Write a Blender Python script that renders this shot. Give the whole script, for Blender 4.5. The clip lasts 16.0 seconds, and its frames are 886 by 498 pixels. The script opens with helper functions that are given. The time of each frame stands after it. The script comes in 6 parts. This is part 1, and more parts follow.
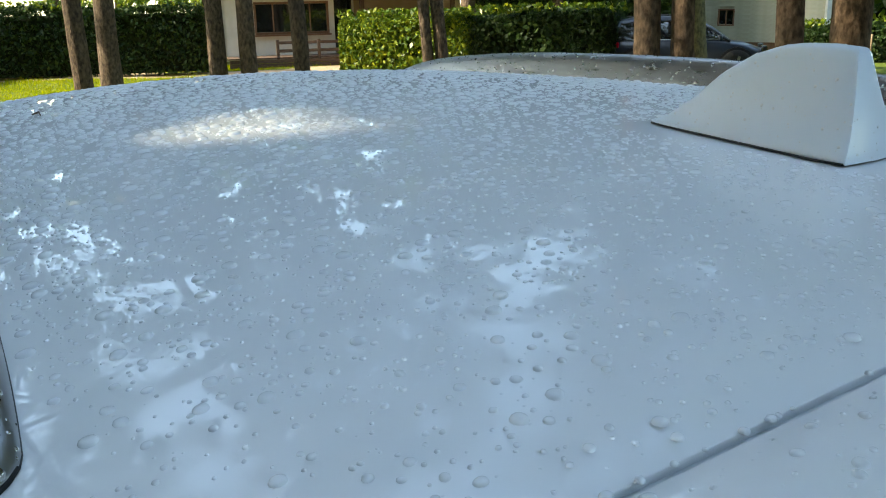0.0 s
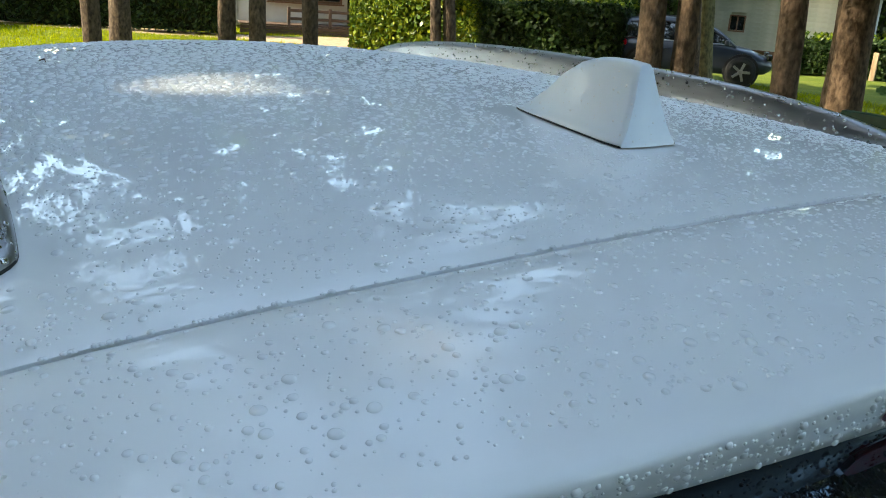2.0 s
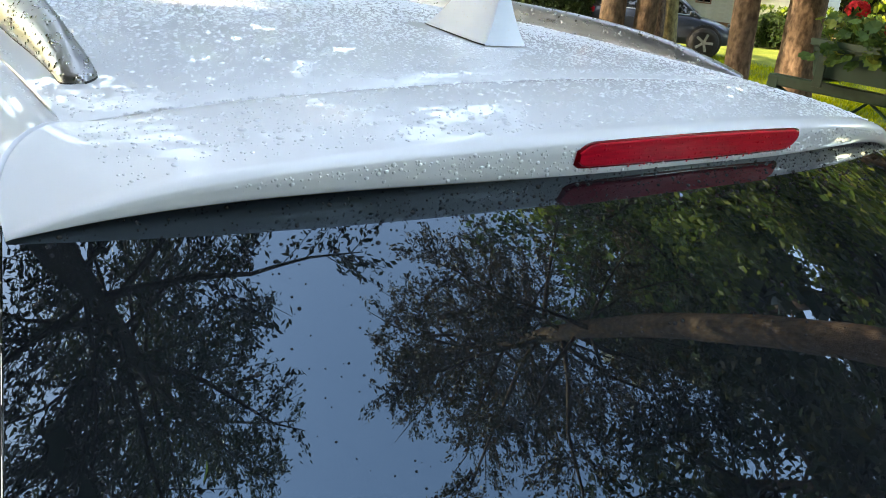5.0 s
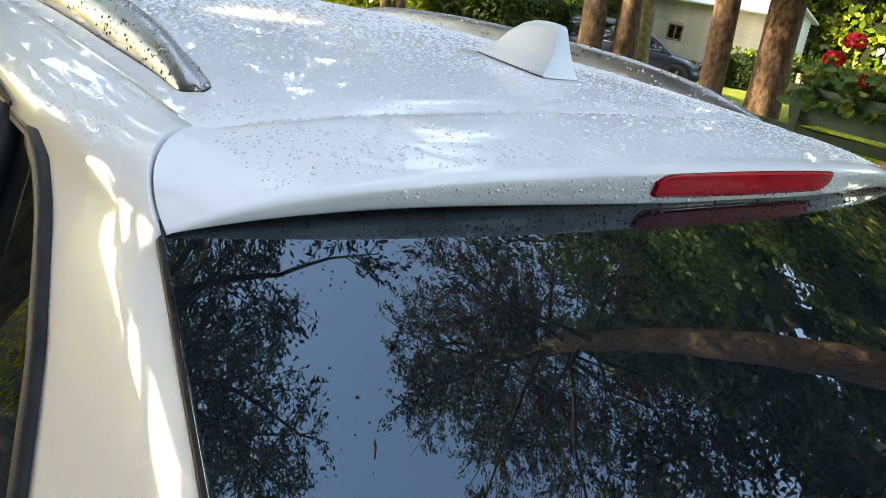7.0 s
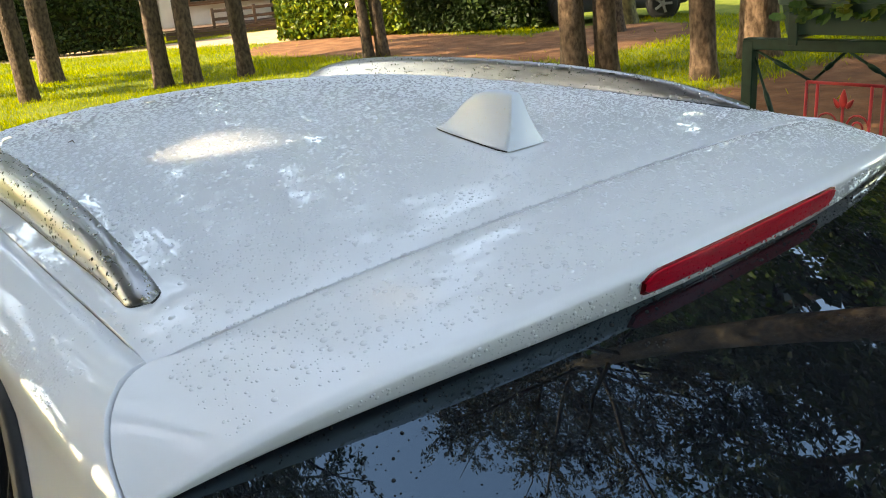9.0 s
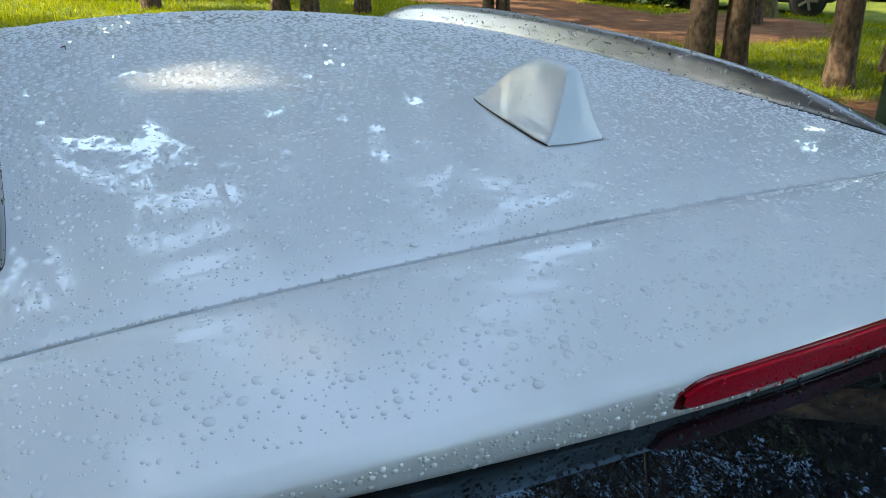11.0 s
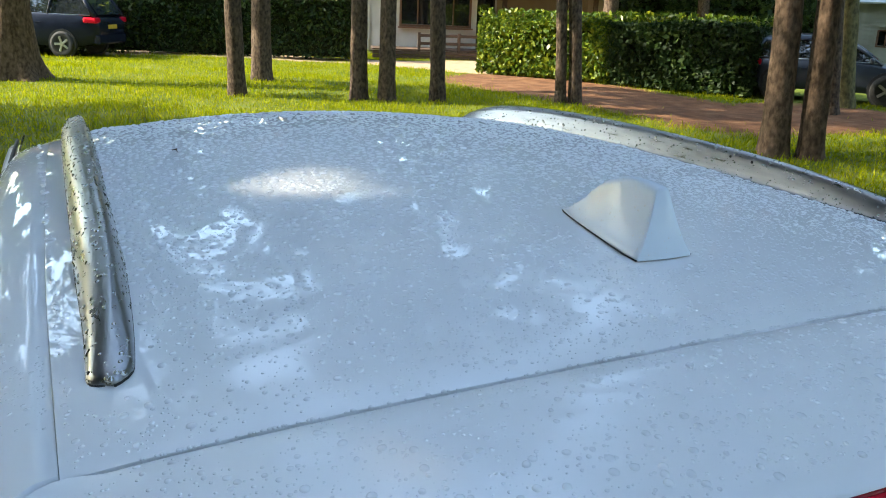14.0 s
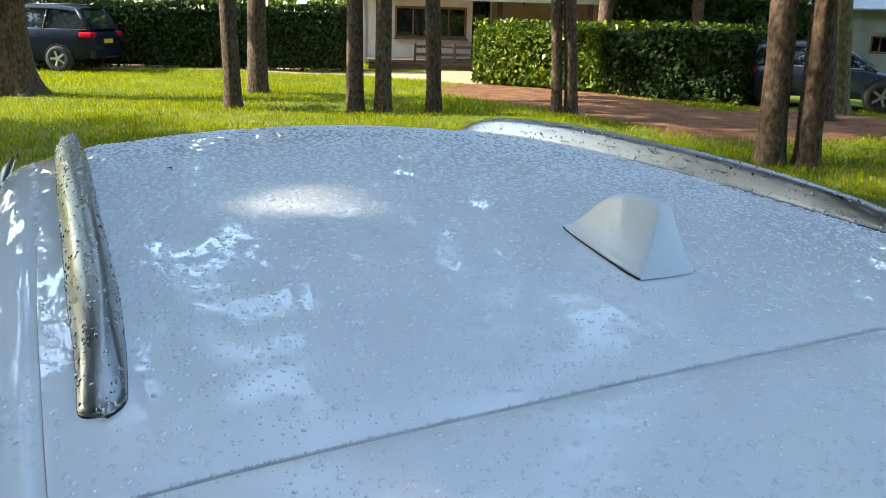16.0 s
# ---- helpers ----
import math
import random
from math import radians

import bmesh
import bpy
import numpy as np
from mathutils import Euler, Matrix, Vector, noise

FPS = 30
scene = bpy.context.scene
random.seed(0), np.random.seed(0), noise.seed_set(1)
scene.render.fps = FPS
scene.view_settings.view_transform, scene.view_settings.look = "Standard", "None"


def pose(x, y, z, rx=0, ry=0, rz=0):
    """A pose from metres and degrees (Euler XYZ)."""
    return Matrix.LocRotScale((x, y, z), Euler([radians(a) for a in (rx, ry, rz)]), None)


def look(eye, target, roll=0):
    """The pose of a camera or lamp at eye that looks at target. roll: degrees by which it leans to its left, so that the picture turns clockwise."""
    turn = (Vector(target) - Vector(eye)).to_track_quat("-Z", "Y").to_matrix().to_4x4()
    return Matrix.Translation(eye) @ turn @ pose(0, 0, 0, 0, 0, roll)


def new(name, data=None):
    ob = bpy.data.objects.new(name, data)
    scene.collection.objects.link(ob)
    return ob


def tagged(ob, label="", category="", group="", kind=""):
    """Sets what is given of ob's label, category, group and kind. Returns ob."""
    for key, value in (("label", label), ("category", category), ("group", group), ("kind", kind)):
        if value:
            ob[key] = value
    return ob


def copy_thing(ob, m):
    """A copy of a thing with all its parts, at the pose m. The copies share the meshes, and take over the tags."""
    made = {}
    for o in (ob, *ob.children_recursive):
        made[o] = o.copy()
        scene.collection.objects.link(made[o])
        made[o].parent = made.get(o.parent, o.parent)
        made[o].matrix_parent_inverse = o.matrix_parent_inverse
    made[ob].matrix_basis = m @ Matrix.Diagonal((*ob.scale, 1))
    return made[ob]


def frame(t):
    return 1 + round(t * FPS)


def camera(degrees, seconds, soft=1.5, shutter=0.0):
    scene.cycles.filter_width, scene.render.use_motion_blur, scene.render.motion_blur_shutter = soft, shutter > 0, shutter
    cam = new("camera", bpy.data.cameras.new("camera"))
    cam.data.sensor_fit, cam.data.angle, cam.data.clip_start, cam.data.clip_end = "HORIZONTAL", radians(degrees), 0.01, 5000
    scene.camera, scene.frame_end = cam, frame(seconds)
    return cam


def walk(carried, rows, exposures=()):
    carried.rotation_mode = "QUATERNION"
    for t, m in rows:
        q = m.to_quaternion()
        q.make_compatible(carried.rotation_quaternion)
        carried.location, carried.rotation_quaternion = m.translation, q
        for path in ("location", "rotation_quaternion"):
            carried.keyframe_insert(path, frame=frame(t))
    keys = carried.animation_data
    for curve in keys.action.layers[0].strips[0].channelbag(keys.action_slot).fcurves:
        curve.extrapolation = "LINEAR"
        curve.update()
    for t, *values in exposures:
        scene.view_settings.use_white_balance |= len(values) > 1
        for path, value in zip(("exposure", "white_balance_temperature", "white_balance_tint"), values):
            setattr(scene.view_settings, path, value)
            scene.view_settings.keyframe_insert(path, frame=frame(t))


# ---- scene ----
cam = camera(56.2, 16.0, soft=1.0)
PATH = [
    (0, (-0.514, -0.152, 1.638), (0.593, 1.417, 1.08), -1.2),
    (0.5, (-0.515, -0.138, 1.635), (0.59, 1.433, 1.079), -0.6),
    (1, (-0.526, -0.161, 1.642), (0.574, 1.413, 1.08), -0.4),
    (1.5, (-0.54, -0.222, 1.654), (0.559, 1.337, 1.052), 0.2),
    (2, (-0.549, -0.367, 1.66), (0.561, 1.186, 1.06), 3.8),
    (2.5, (-0.569, -0.477, 1.689), (0.536, 1.079, 1.092), 3.0),
    (3, (-0.543, -0.556, 1.662), (0.542, 0.981, 0.984), 2.7),
    (3.5, (-0.554, -0.585, 1.634), (0.512, 0.906, 0.833), 3.4),
    (4, (-0.541, -0.6, 1.623), (0.526, 0.901, 0.843), 3.5),
    (4.2, (-0.556, -0.612, 1.642), (0.527, 0.909, 0.924), 3.9),
    (6.4, (-0.904, -0.828, 1.647), (0.335, 0.602, 0.998), 8.5),
    (6.5, (-0.899, -0.809, 1.647), (0.339, 0.621, 0.999), 9.0),
    (7, (-0.836, -0.679, 1.646), (0.409, 0.759, 1.029), 10.1),
    (7.5, (-0.783, -0.629, 1.64), (0.439, 0.802, 0.962), 6.4),
    (8, (-0.722, -0.634, 1.7), (0.362, 0.861, 0.934), -4.0),
    (8.5, (-0.717, -0.651, 1.764), (0.379, 0.857, 1.041), -6.0),
    (8.7, (-0.743, -0.648, 1.785), (0.428, 0.828, 1.115), -5.5),
    (10.8, (-0.506, -0.485, 1.74), (0.468, 1.098, 1.001), 2.2),
    (11, (-0.504, -0.48, 1.739), (0.465, 1.099, 0.986), 2.4),
    (11.5, (-0.523, -0.48, 1.759), (0.383, 1.14, 1.014), 3.2),
    (12, (-0.545, -0.497, 1.778), (0.299, 1.21, 1.166), 2.4),
    (12.5, (-0.548, -0.5, 1.775), (0.3, 1.213, 1.189), 2.4),
    (13, (-0.544, -0.497, 1.772), (0.306, 1.215, 1.182), 2.0),
    (13.5, (-0.544, -0.494, 1.774), (0.307, 1.221, 1.193), 2.2),
    (14, (-0.537, -0.487, 1.774), (0.315, 1.229, 1.201), 2.2),
    (14.5, (-0.533, -0.484, 1.776), (0.319, 1.233, 1.205), 1.7),
    (15, (-0.522, -0.48, 1.776), (0.335, 1.236, 1.209), 1.4),
    (15.5, (-0.527, -0.474, 1.778), (0.331, 1.243, 1.217), 1.6),
    (16, (-0.531, -0.471, 1.779), (0.328, 1.249, 1.229), 1.6),
]
EXPOSURE = [(0, 2.85, 8000, 0), (1.5, 2.85, 8000, 0), (2.5, 3.0, 8200, 2), (3.0, 3.2, 8500, 4), (3.5, 3.6, 9100, 7), (4.2, 3.88, 9400, 9), (6.3, 3.8, 9400, 12), (7, 3.75, 9700, 12),
            (8, 3.6, 9900, 12), (8.7, 3.45, 9900, 11), (10.8, 3.02, 7900, 4), (12.5, 3.0, 7600, 4), (16, 2.95, 7200, 4)]
walk(cam, [(t, look(eye, target, roll)) for t, eye, target, roll in PATH], EXPOSURE)

# ---- light ----
SUN_AZ = radians(-63)      # from ahead of the car, to its left
SUN_EL = radians(36)
TO_SUN = Vector((math.sin(SUN_AZ) * math.cos(SUN_EL), math.cos(SUN_AZ) * math.cos(SUN_EL), math.sin(SUN_EL)))
world = bpy.data.worlds.new("sky")
scene.world = world
world.use_nodes = True
sky = world.node_tree.nodes.new("ShaderNodeTexSky")
sky.sky_type = "NISHITA"
sky.sun_disc = False
sky.sun_elevation = SUN_EL
sky.sun_rotation = SUN_AZ
sky.ozone_density = 1.6
back = world.node_tree.nodes["Background"]
back.inputs["Strength"].default_value = 0.15
world.node_tree.links.new(sky.outputs["Color"], back.inputs["Color"])
sun = new("sun", bpy.data.lights.new("sun", "SUN"))
sun.data.energy = 2.0
sun.data.angle = radians(0.5)
sun.data.color = (1.0, 0.94, 0.85)
sun.matrix_world = look(TO_SUN * 60, (0, 0, 0))


# ---- materials ----
def node_mat(name):
    m = bpy.data.materials.new(name)
    m.use_nodes = True
    return m, m.node_tree, m.node_tree.nodes["Principled BSDF"]


def rgb(c):
    return (c[0], c[1], c[2], 1.0)


def noisy(name, c1, c2, scale=8.0, rough=0.7, bump=0.2, bump_scale=None, metal=0.0, detail=6.0, stretch=(1, 1, 1), coat=0.0,
          rough2=None, c3=None, dist=0.01, per_object=0.0, spec=0.5):
    """Two colours mixed by noise, with a finer noise as relief."""
    m, t, b = node_mat(name)
    n, l = t.nodes, t.links
    co = n.new("ShaderNodeTexCoord")
    mp = n.new("ShaderNodeMapping")
    mp.inputs["Scale"].default_value = stretch
    l.new(co.outputs["Object"], mp.inputs["Vector"])
    a = n.new("ShaderNodeTexNoise")
    a.inputs["Scale"].default_value, a.inputs["Detail"].default_value = scale, detail
    l.new(mp.outputs["Vector"], a.inputs["Vector"])
    ramp = n.new("ShaderNodeValToRGB")
    ramp.color_ramp.elements[0].position, ramp.color_ramp.elements[1].position = 0.35, 0.65
    ramp.color_ramp.elements[0].color, ramp.color_ramp.elements[1].color = rgb(c1), rgb(c2)
    if c3:
        e = ramp.color_ramp.elements.new(0.85)
        e.color = rgb(c3)
    l.new(a.outputs["Fac"], ramp.inputs["Fac"])
    col = ramp.outputs["Color"]
    if per_object:
        oi = n.new("ShaderNodeObjectInfo")
        hs = n.new("ShaderNodeHueSaturation")
        mr = n.new("ShaderNodeMapRange")
        mr.inputs["To Min"].default_value, mr.inputs["To Max"].default_value = 1 - per_object, 1 + per_object
        l.new(oi.outputs["Random"], mr.inputs["Value"])
        l.new(mr.outputs["Result"], hs.inputs["Value"])
        l.new(col, hs.inputs["Color"])
        col = hs.outputs["Color"]
    l.new(col, b.inputs["Base Color"])
    f = n.new("ShaderNodeTexNoise")
    f.inputs["Scale"].default_value, f.inputs["Detail"].default_value = bump_scale or scale * 6, 8
    l.new(mp.outputs["Vector"], f.inputs["Vector"])
    if bump:
        bp = n.new("ShaderNodeBump")
        bp.inputs["Strength"].default_value, bp.inputs["Distance"].default_value = bump, dist
        l.new(f.outputs["Fac"], bp.inputs["Height"])
        l.new(bp.outputs["Normal"], b.inputs["Normal"])
    rr = n.new("ShaderNodeMapRange")
    rr.inputs["To Min"].default_value, rr.inputs["To Max"].default_value = rough, rough2 if rough2 is not None else rough
    l.new(a.outputs["Fac"], rr.inputs["Value"])
    l.new(rr.outputs["Result"], b.inputs["Roughness"])
    b.inputs["Metallic"].default_value = metal
    b.inputs["Coat Weight"].default_value = coat
    b.inputs["Coat Roughness"].default_value = 0.015
    b.inputs["Specular IOR Level"].default_value = spec
    return m


def leaf_mat(name, c1, c2, c3, gloss=0.45, through_light=0.35, sheen=0.3):
    """Leaves: colour differs from leaf to leaf, light shines through."""
    m, t, b = node_mat(name)
    n, l = t.nodes, t.links
    g = n.new("ShaderNodeNewGeometry")
    ramp = n.new("ShaderNodeValToRGB")
    ramp.color_ramp.elements[0].color, ramp.color_ramp.elements[1].color = rgb(c1), rgb(c3)
    e = ramp.color_ramp.elements.new(0.55)
    e.color = rgb(c2)
    l.new(g.outputs["Random Per Island"], ramp.inputs["Fac"])
    l.new(ramp.outputs["Color"], b.inputs["Base Color"])
    b.inputs["Roughness"].default_value = gloss
    b.inputs["Specular IOR Level"].default_value = sheen
    tr = n.new("ShaderNodeBsdfTranslucent")
    l.new(ramp.outputs["Color"], tr.inputs["Color"])
    mix = n.new("ShaderNodeMixShader")
    mix.inputs["Fac"].default_value = through_light
    l.new(b.outputs["BSDF"], mix.inputs[1])
    l.new(tr.outputs["BSDF"], mix.inputs[2])
    l.new(mix.outputs["Shader"], n["Material Output"].inputs["Surface"])
    return m


# white plastic; the blue in its base stands in for missing sky reflection
AERIAL_WHITE = noisy("white_plastic", (0.67, 0.73, 0.79), (0.72, 0.77, 0.82), scale=9, rough=0.4, bump=0.02, bump_scale=700, coat=0.35, dist=0.001, spec=0.2)
AERIAL_WHITE.node_tree.nodes["Principled BSDF"].inputs["Coat Roughness"].default_value = 0.08
PAINT = noisy("white_paint", (0.77, 0.78, 0.79), (0.83, 0.83, 0.83), scale=2.2, rough=0.5, bump=0.015, bump_scale=900, coat=0.85, dist=0.001, spec=0.2)


def water_mat():
    m, t, b = node_mat("water_on_paint")
    n, l = t.nodes, t.links
    b.inputs["Base Color"].default_value = rgb((0.93, 0.94, 0.95))
    b.inputs["Roughness"].default_value = 0.3
    b.inputs["Specular IOR Level"].default_value = 0.0
    clear = n.new("ShaderNodeBsdfTransparent")
    gloss = n.new("ShaderNodeBsdfGlossy")
    gloss.inputs["Roughness"].default_value = 0.02
    edge = n.new("ShaderNodeLayerWeight")
    edge.inputs["Blend"].default_value = 0.5
    fr = n.new("ShaderNodeMath")
    fr.operation = "POWER"
    fr.inputs[1].default_value = 3.2
    l.new(edge.outputs["Facing"], fr.inputs[0])
    rim = n.new("ShaderNodeMath")
    rim.operation = "MULTIPLY_ADD"
    rim.inputs[1].default_value, rim.inputs[2].default_value = 0.42, 0.03
    l.new(fr.outputs["Value"], rim.inputs[0])
    body, top = n.new("ShaderNodeMixShader"), n.new("ShaderNodeMixShader")
    # mostly white body stands in for the light a clear drop gathers
    body.inputs["Fac"].default_value = 0.8
    l.new(clear.outputs["BSDF"], body.inputs[1])
    l.new(b.outputs["BSDF"], body.inputs[2])
    l.new(rim.outputs["Value"], top.inputs["Fac"])
    l.new(body.outputs["Shader"], top.inputs[1])
    l.new(gloss.outputs["BSDF"], top.inputs[2])
    l.new(top.outputs["Shader"], n["Material Output"].inputs["Surface"])
    return m


WATER = water_mat()
WATER_DARK = noisy("water_on_glass", (0.012, 0.014, 0.016), (0.02, 0.022, 0.025), scale=5, rough=0.03, bump=0.0, spec=0.18)
WATER_METAL = noisy("water_on_metal", (0.42, 0.42, 0.41), (0.52, 0.52, 0.50), scale=60, rough=0.05, bump=0.0, coat=0.8, metal=0.85)
CHROME = noisy("satin_aluminium", (0.29, 0.295, 0.305), (0.37, 0.375, 0.385), scale=14, rough=0.24, rough2=0.34, bump=0.05, bump_scale=240, metal=0.88, stretch=(6, 1, 6), dist=0.002)
RUBBER = noisy("black_rubber", (0.012, 0.012, 0.013), (0.03, 0.03, 0.03), scale=30, rough=0.45, rough2=0.6, bump=0.1, bump_scale=300, dist=0.002, spec=0.25)
DARK_PLASTIC = noisy("black_plastic", (0.02, 0.021, 0.023), (0.035, 0.036, 0.04), scale=20, spec=0.25, rough=0.4, bump=0.05, bump_scale=400, dist=0.001)
TINTED = noisy("tinted_glass", (0.006, 0.008, 0.010), (0.010, 0.012, 0.014), scale=3, rough=0.004, rough2=0.012, bump=0.0, coat=0.0, spec=0.95)
TINTED.node_tree.nodes["Principled BSDF"].inputs["IOR"].default_value = 1.5
# blue tint put into the gloss to make the reflected sky bluer
TINTED.node_tree.nodes["Principled BSDF"].inputs["Specular Tint"].default_value = rgb((0.50, 0.78, 1.0))
CAR_GLASS = noisy("car_window_glass", (0.012, 0.015, 0.018), (0.02, 0.024, 0.028), scale=3, rough=0.02, bump=0.0, coat=1.0)
RED_LENS = noisy("red_lens", (0.50, 0.003, 0.018), (0.66, 0.006, 0.028), scale=40, rough=0.3, bump=0.12, bump_scale=160, spec=0.15, coat=0.08, dist=0.002, stretch=(1, 4, 8))
RED_DARK = noisy("dark_red_lens", (0.20, 0.003, 0.008), (0.28, 0.004, 0.012), scale=40, rough=0.15, bump=0.05, coat=1.0, dist=0.001)
BARK = noisy("conifer_bark", (0.040, 0.028, 0.021), (0.120, 0.086, 0.062), scale=22, rough=0.9, bump=1.0, bump_scale=48, stretch=(1, 1, 0.55), dist=0.02, c3=(0.165, 0.125, 0.095), per_object=0.15, spec=0.12)
BARK_PALE = noisy("pinkish_bark", (0.062, 0.040, 0.026), (0.165, 0.112, 0.076), scale=18, rough=0.9, bump=0.8, bump_scale=44, stretch=(1, 1, 0.55), dist=0.015, c3=(0.25, 0.18, 0.125), per_object=0.12, spec=0.12)
BARK_MOSSY = noisy("mossy_bark", (0.07, 0.06, 0.03), (0.17, 0.15, 0.07), scale=16, rough=0.92, bump=0.9, bump_scale=44, stretch=(1, 1, 0.55), dist=0.02, c3=(0.18, 0.15, 0.05), spec=0.12)
LEAF_PINE = leaf_mat("conifer_foliage", (0.014, 0.030, 0.010), (0.030, 0.055, 0.018), (0.065, 0.060, 0.022))
LEAF_RUST = leaf_mat("browning_foliage", (0.018, 0.027, 0.007), (0.046, 0.043, 0.012), (0.125, 0.058, 0.016), through_light=0.2)
LEAF_GREEN = leaf_mat("broad_foliage", (0.030, 0.072, 0.012), (0.075, 0.138, 0.022), (0.165, 0.210, 0.036), through_light=0.45)
LEAF_LAUREL = leaf_mat("laurel_foliage", (0.022, 0.052, 0.005), (0.070, 0.118, 0.010), (0.215, 0.240, 0.018), gloss=0.35, through_light=0.25, sheen=0.2)
# hedge leaves, darkened in colour for the shade of the trees
LEAF_HEDGE = leaf_mat("shade_dark_hedge_foliage", (0.008, 0.020, 0.006), (0.017, 0.038, 0.009), (0.050, 0.078, 0.018), gloss=0.5, through_light=0.2, sheen=0.14)
# near-black colour that stands for the shade between hedge leaves
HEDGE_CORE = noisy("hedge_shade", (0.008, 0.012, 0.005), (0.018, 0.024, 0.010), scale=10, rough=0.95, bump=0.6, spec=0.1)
GRASS = leaf_mat("grass_blades", (0.120, 0.165, 0.002), (0.215, 0.250, 0.004), (0.350, 0.340, 0.008), gloss=0.6, through_light=0.5, sheen=0.12)
GERANIUM_LEAF = leaf_mat("geranium_leaf", (0.035, 0.080, 0.014), (0.080, 0.150, 0.022), (0.200, 0.220, 0.030), gloss=0.6, through_light=0.4)
PETAL_RED = leaf_mat("red_petal", (0.50, 0.006, 0.012), (0.62, 0.010, 0.018), (0.75, 0.02, 0.03), gloss=0.6, through_light=0.25)
PETAL_WHITE = leaf_mat("white_petal", (0.72, 0.71, 0.70), (0.78, 0.78, 0.76), (0.82, 0.82, 0.80), gloss=0.6, through_light=0.25)
GREEN_STEEL = noisy("dark_green_steel", (0.005, 0.026, 0.015), (0.009, 0.038, 0.023), scale=20, rough=0.35, rough2=0.5, bump=0.04, bump_scale=200, dist=0.002, spec=0.2)
GREEN_PLASTIC = noisy("green_plastic", (0.010, 0.040, 0.024), (0.017, 0.054, 0.033), scale=9, rough=0.45, rough2=0.6, bump=0.05, bump_scale=140, dist=0.002)
RED_IRON = noisy("red_painted_iron", (0.38, 0.012, 0.014), (0.50, 0.022, 0.022), scale=20, rough=0.4, bump=0.08, bump_scale=160, dist=0.002)
SOIL = noisy("potting_soil", (0.02, 0.014, 0.010), (0.05, 0.035, 0.025), scale=40, rough=0.95, bump=0.8)
WALL_CREAM = noisy("cream_wall", (0.58, 0.55, 0.48), (0.70, 0.67, 0.60), scale=1.6, rough=0.8, bump=0.1, bump_scale=60, dist=0.004)
BEIGE = noisy("beige_porch_wall", (0.36, 0.28, 0.19), (0.44, 0.35, 0.24), scale=2, rough=0.8, bump=0.1)
FASCIA = noisy("pale_blue_fascia", (0.50, 0.58, 0.62), (0.60, 0.68, 0.71), scale=5, rough=0.5, bump=0.03)
ROOF_DARK = noisy("dark_slate", (0.030, 0.033, 0.040), (0.075, 0.08, 0.09), scale=9, rough=0.6, bump=0.3, per_object=0.2)
DECK_WOOD = noisy("dark_deck_wood", (0.045, 0.026, 0.017), (0.11, 0.065, 0.042), scale=7, rough=0.75, bump=0.3, stretch=(1, 1, 6), dist=0.006, per_object=0.15)
BROWN_FRAME = noisy("brown_window_frame", (0.16, 0.075, 0.040), (0.22, 0.11, 0.06), scale=12, rough=0.5, bump=0.05)
WHITE_FRAME = noisy("white_door_frame", (0.62, 0.63, 0.62), (0.72, 0.72, 0.70), scale=6, rough=0.45, bump=0.03)
SIDING_GREEN = noisy("pale_green_siding", (0.36, 0.36, 0.28), (0.46, 0.46, 0.36), scale=3, rough=0.55, bump=0.05, per_object=0.04)
SIDING_WHITE = noisy("white_siding", (0.55, 0.57, 0.57), (0.66, 0.67, 0.66), scale=3, rough=0.5, bump=0.03, per_object=0.03)
ROOF_METAL = noisy("pale_metal_roof", (0.55, 0.58, 0.60), (0.68, 0.70, 0.70), scale=4, rough=0.4, bump=0.05)
CAR_BLUE = noisy("dark_blue_car_paint", (0.009, 0.012, 0.021), (0.013, 0.016, 0.027), scale=4, rough=0.2, bump=0.0, spec=0.18)
CAR_GREY = noisy("blue_grey_car_paint", (0.022, 0.030, 0.046), (0.030, 0.040, 0.058), scale=4, rough=0.3, bump=0.0, coat=0.4, spec=0.4)
TYRE = noisy("tyre_rubber", (0.012, 0.012, 0.012), (0.025, 0.025, 0.024), scale=30, rough=0.8, bump=0.2)
ALLOY = noisy("alloy_wheel", (0.40, 0.41, 0.42), (0.52, 0.53, 0.54), scale=20, rough=0.3, bump=0.03, metal=0.9)
PLATE = noisy("yellow_plate", (0.62, 0.40, 0.04), (0.70, 0.46, 0.06), scale=20, rough=0.4, bump=0.0)
POST_WOOD = noisy("weathered_post", (0.20, 0.13, 0.075), (0.34, 0.23, 0.14), scale=12, rough=0.85, bump=0.3, stretch=(1, 1, 0.2))


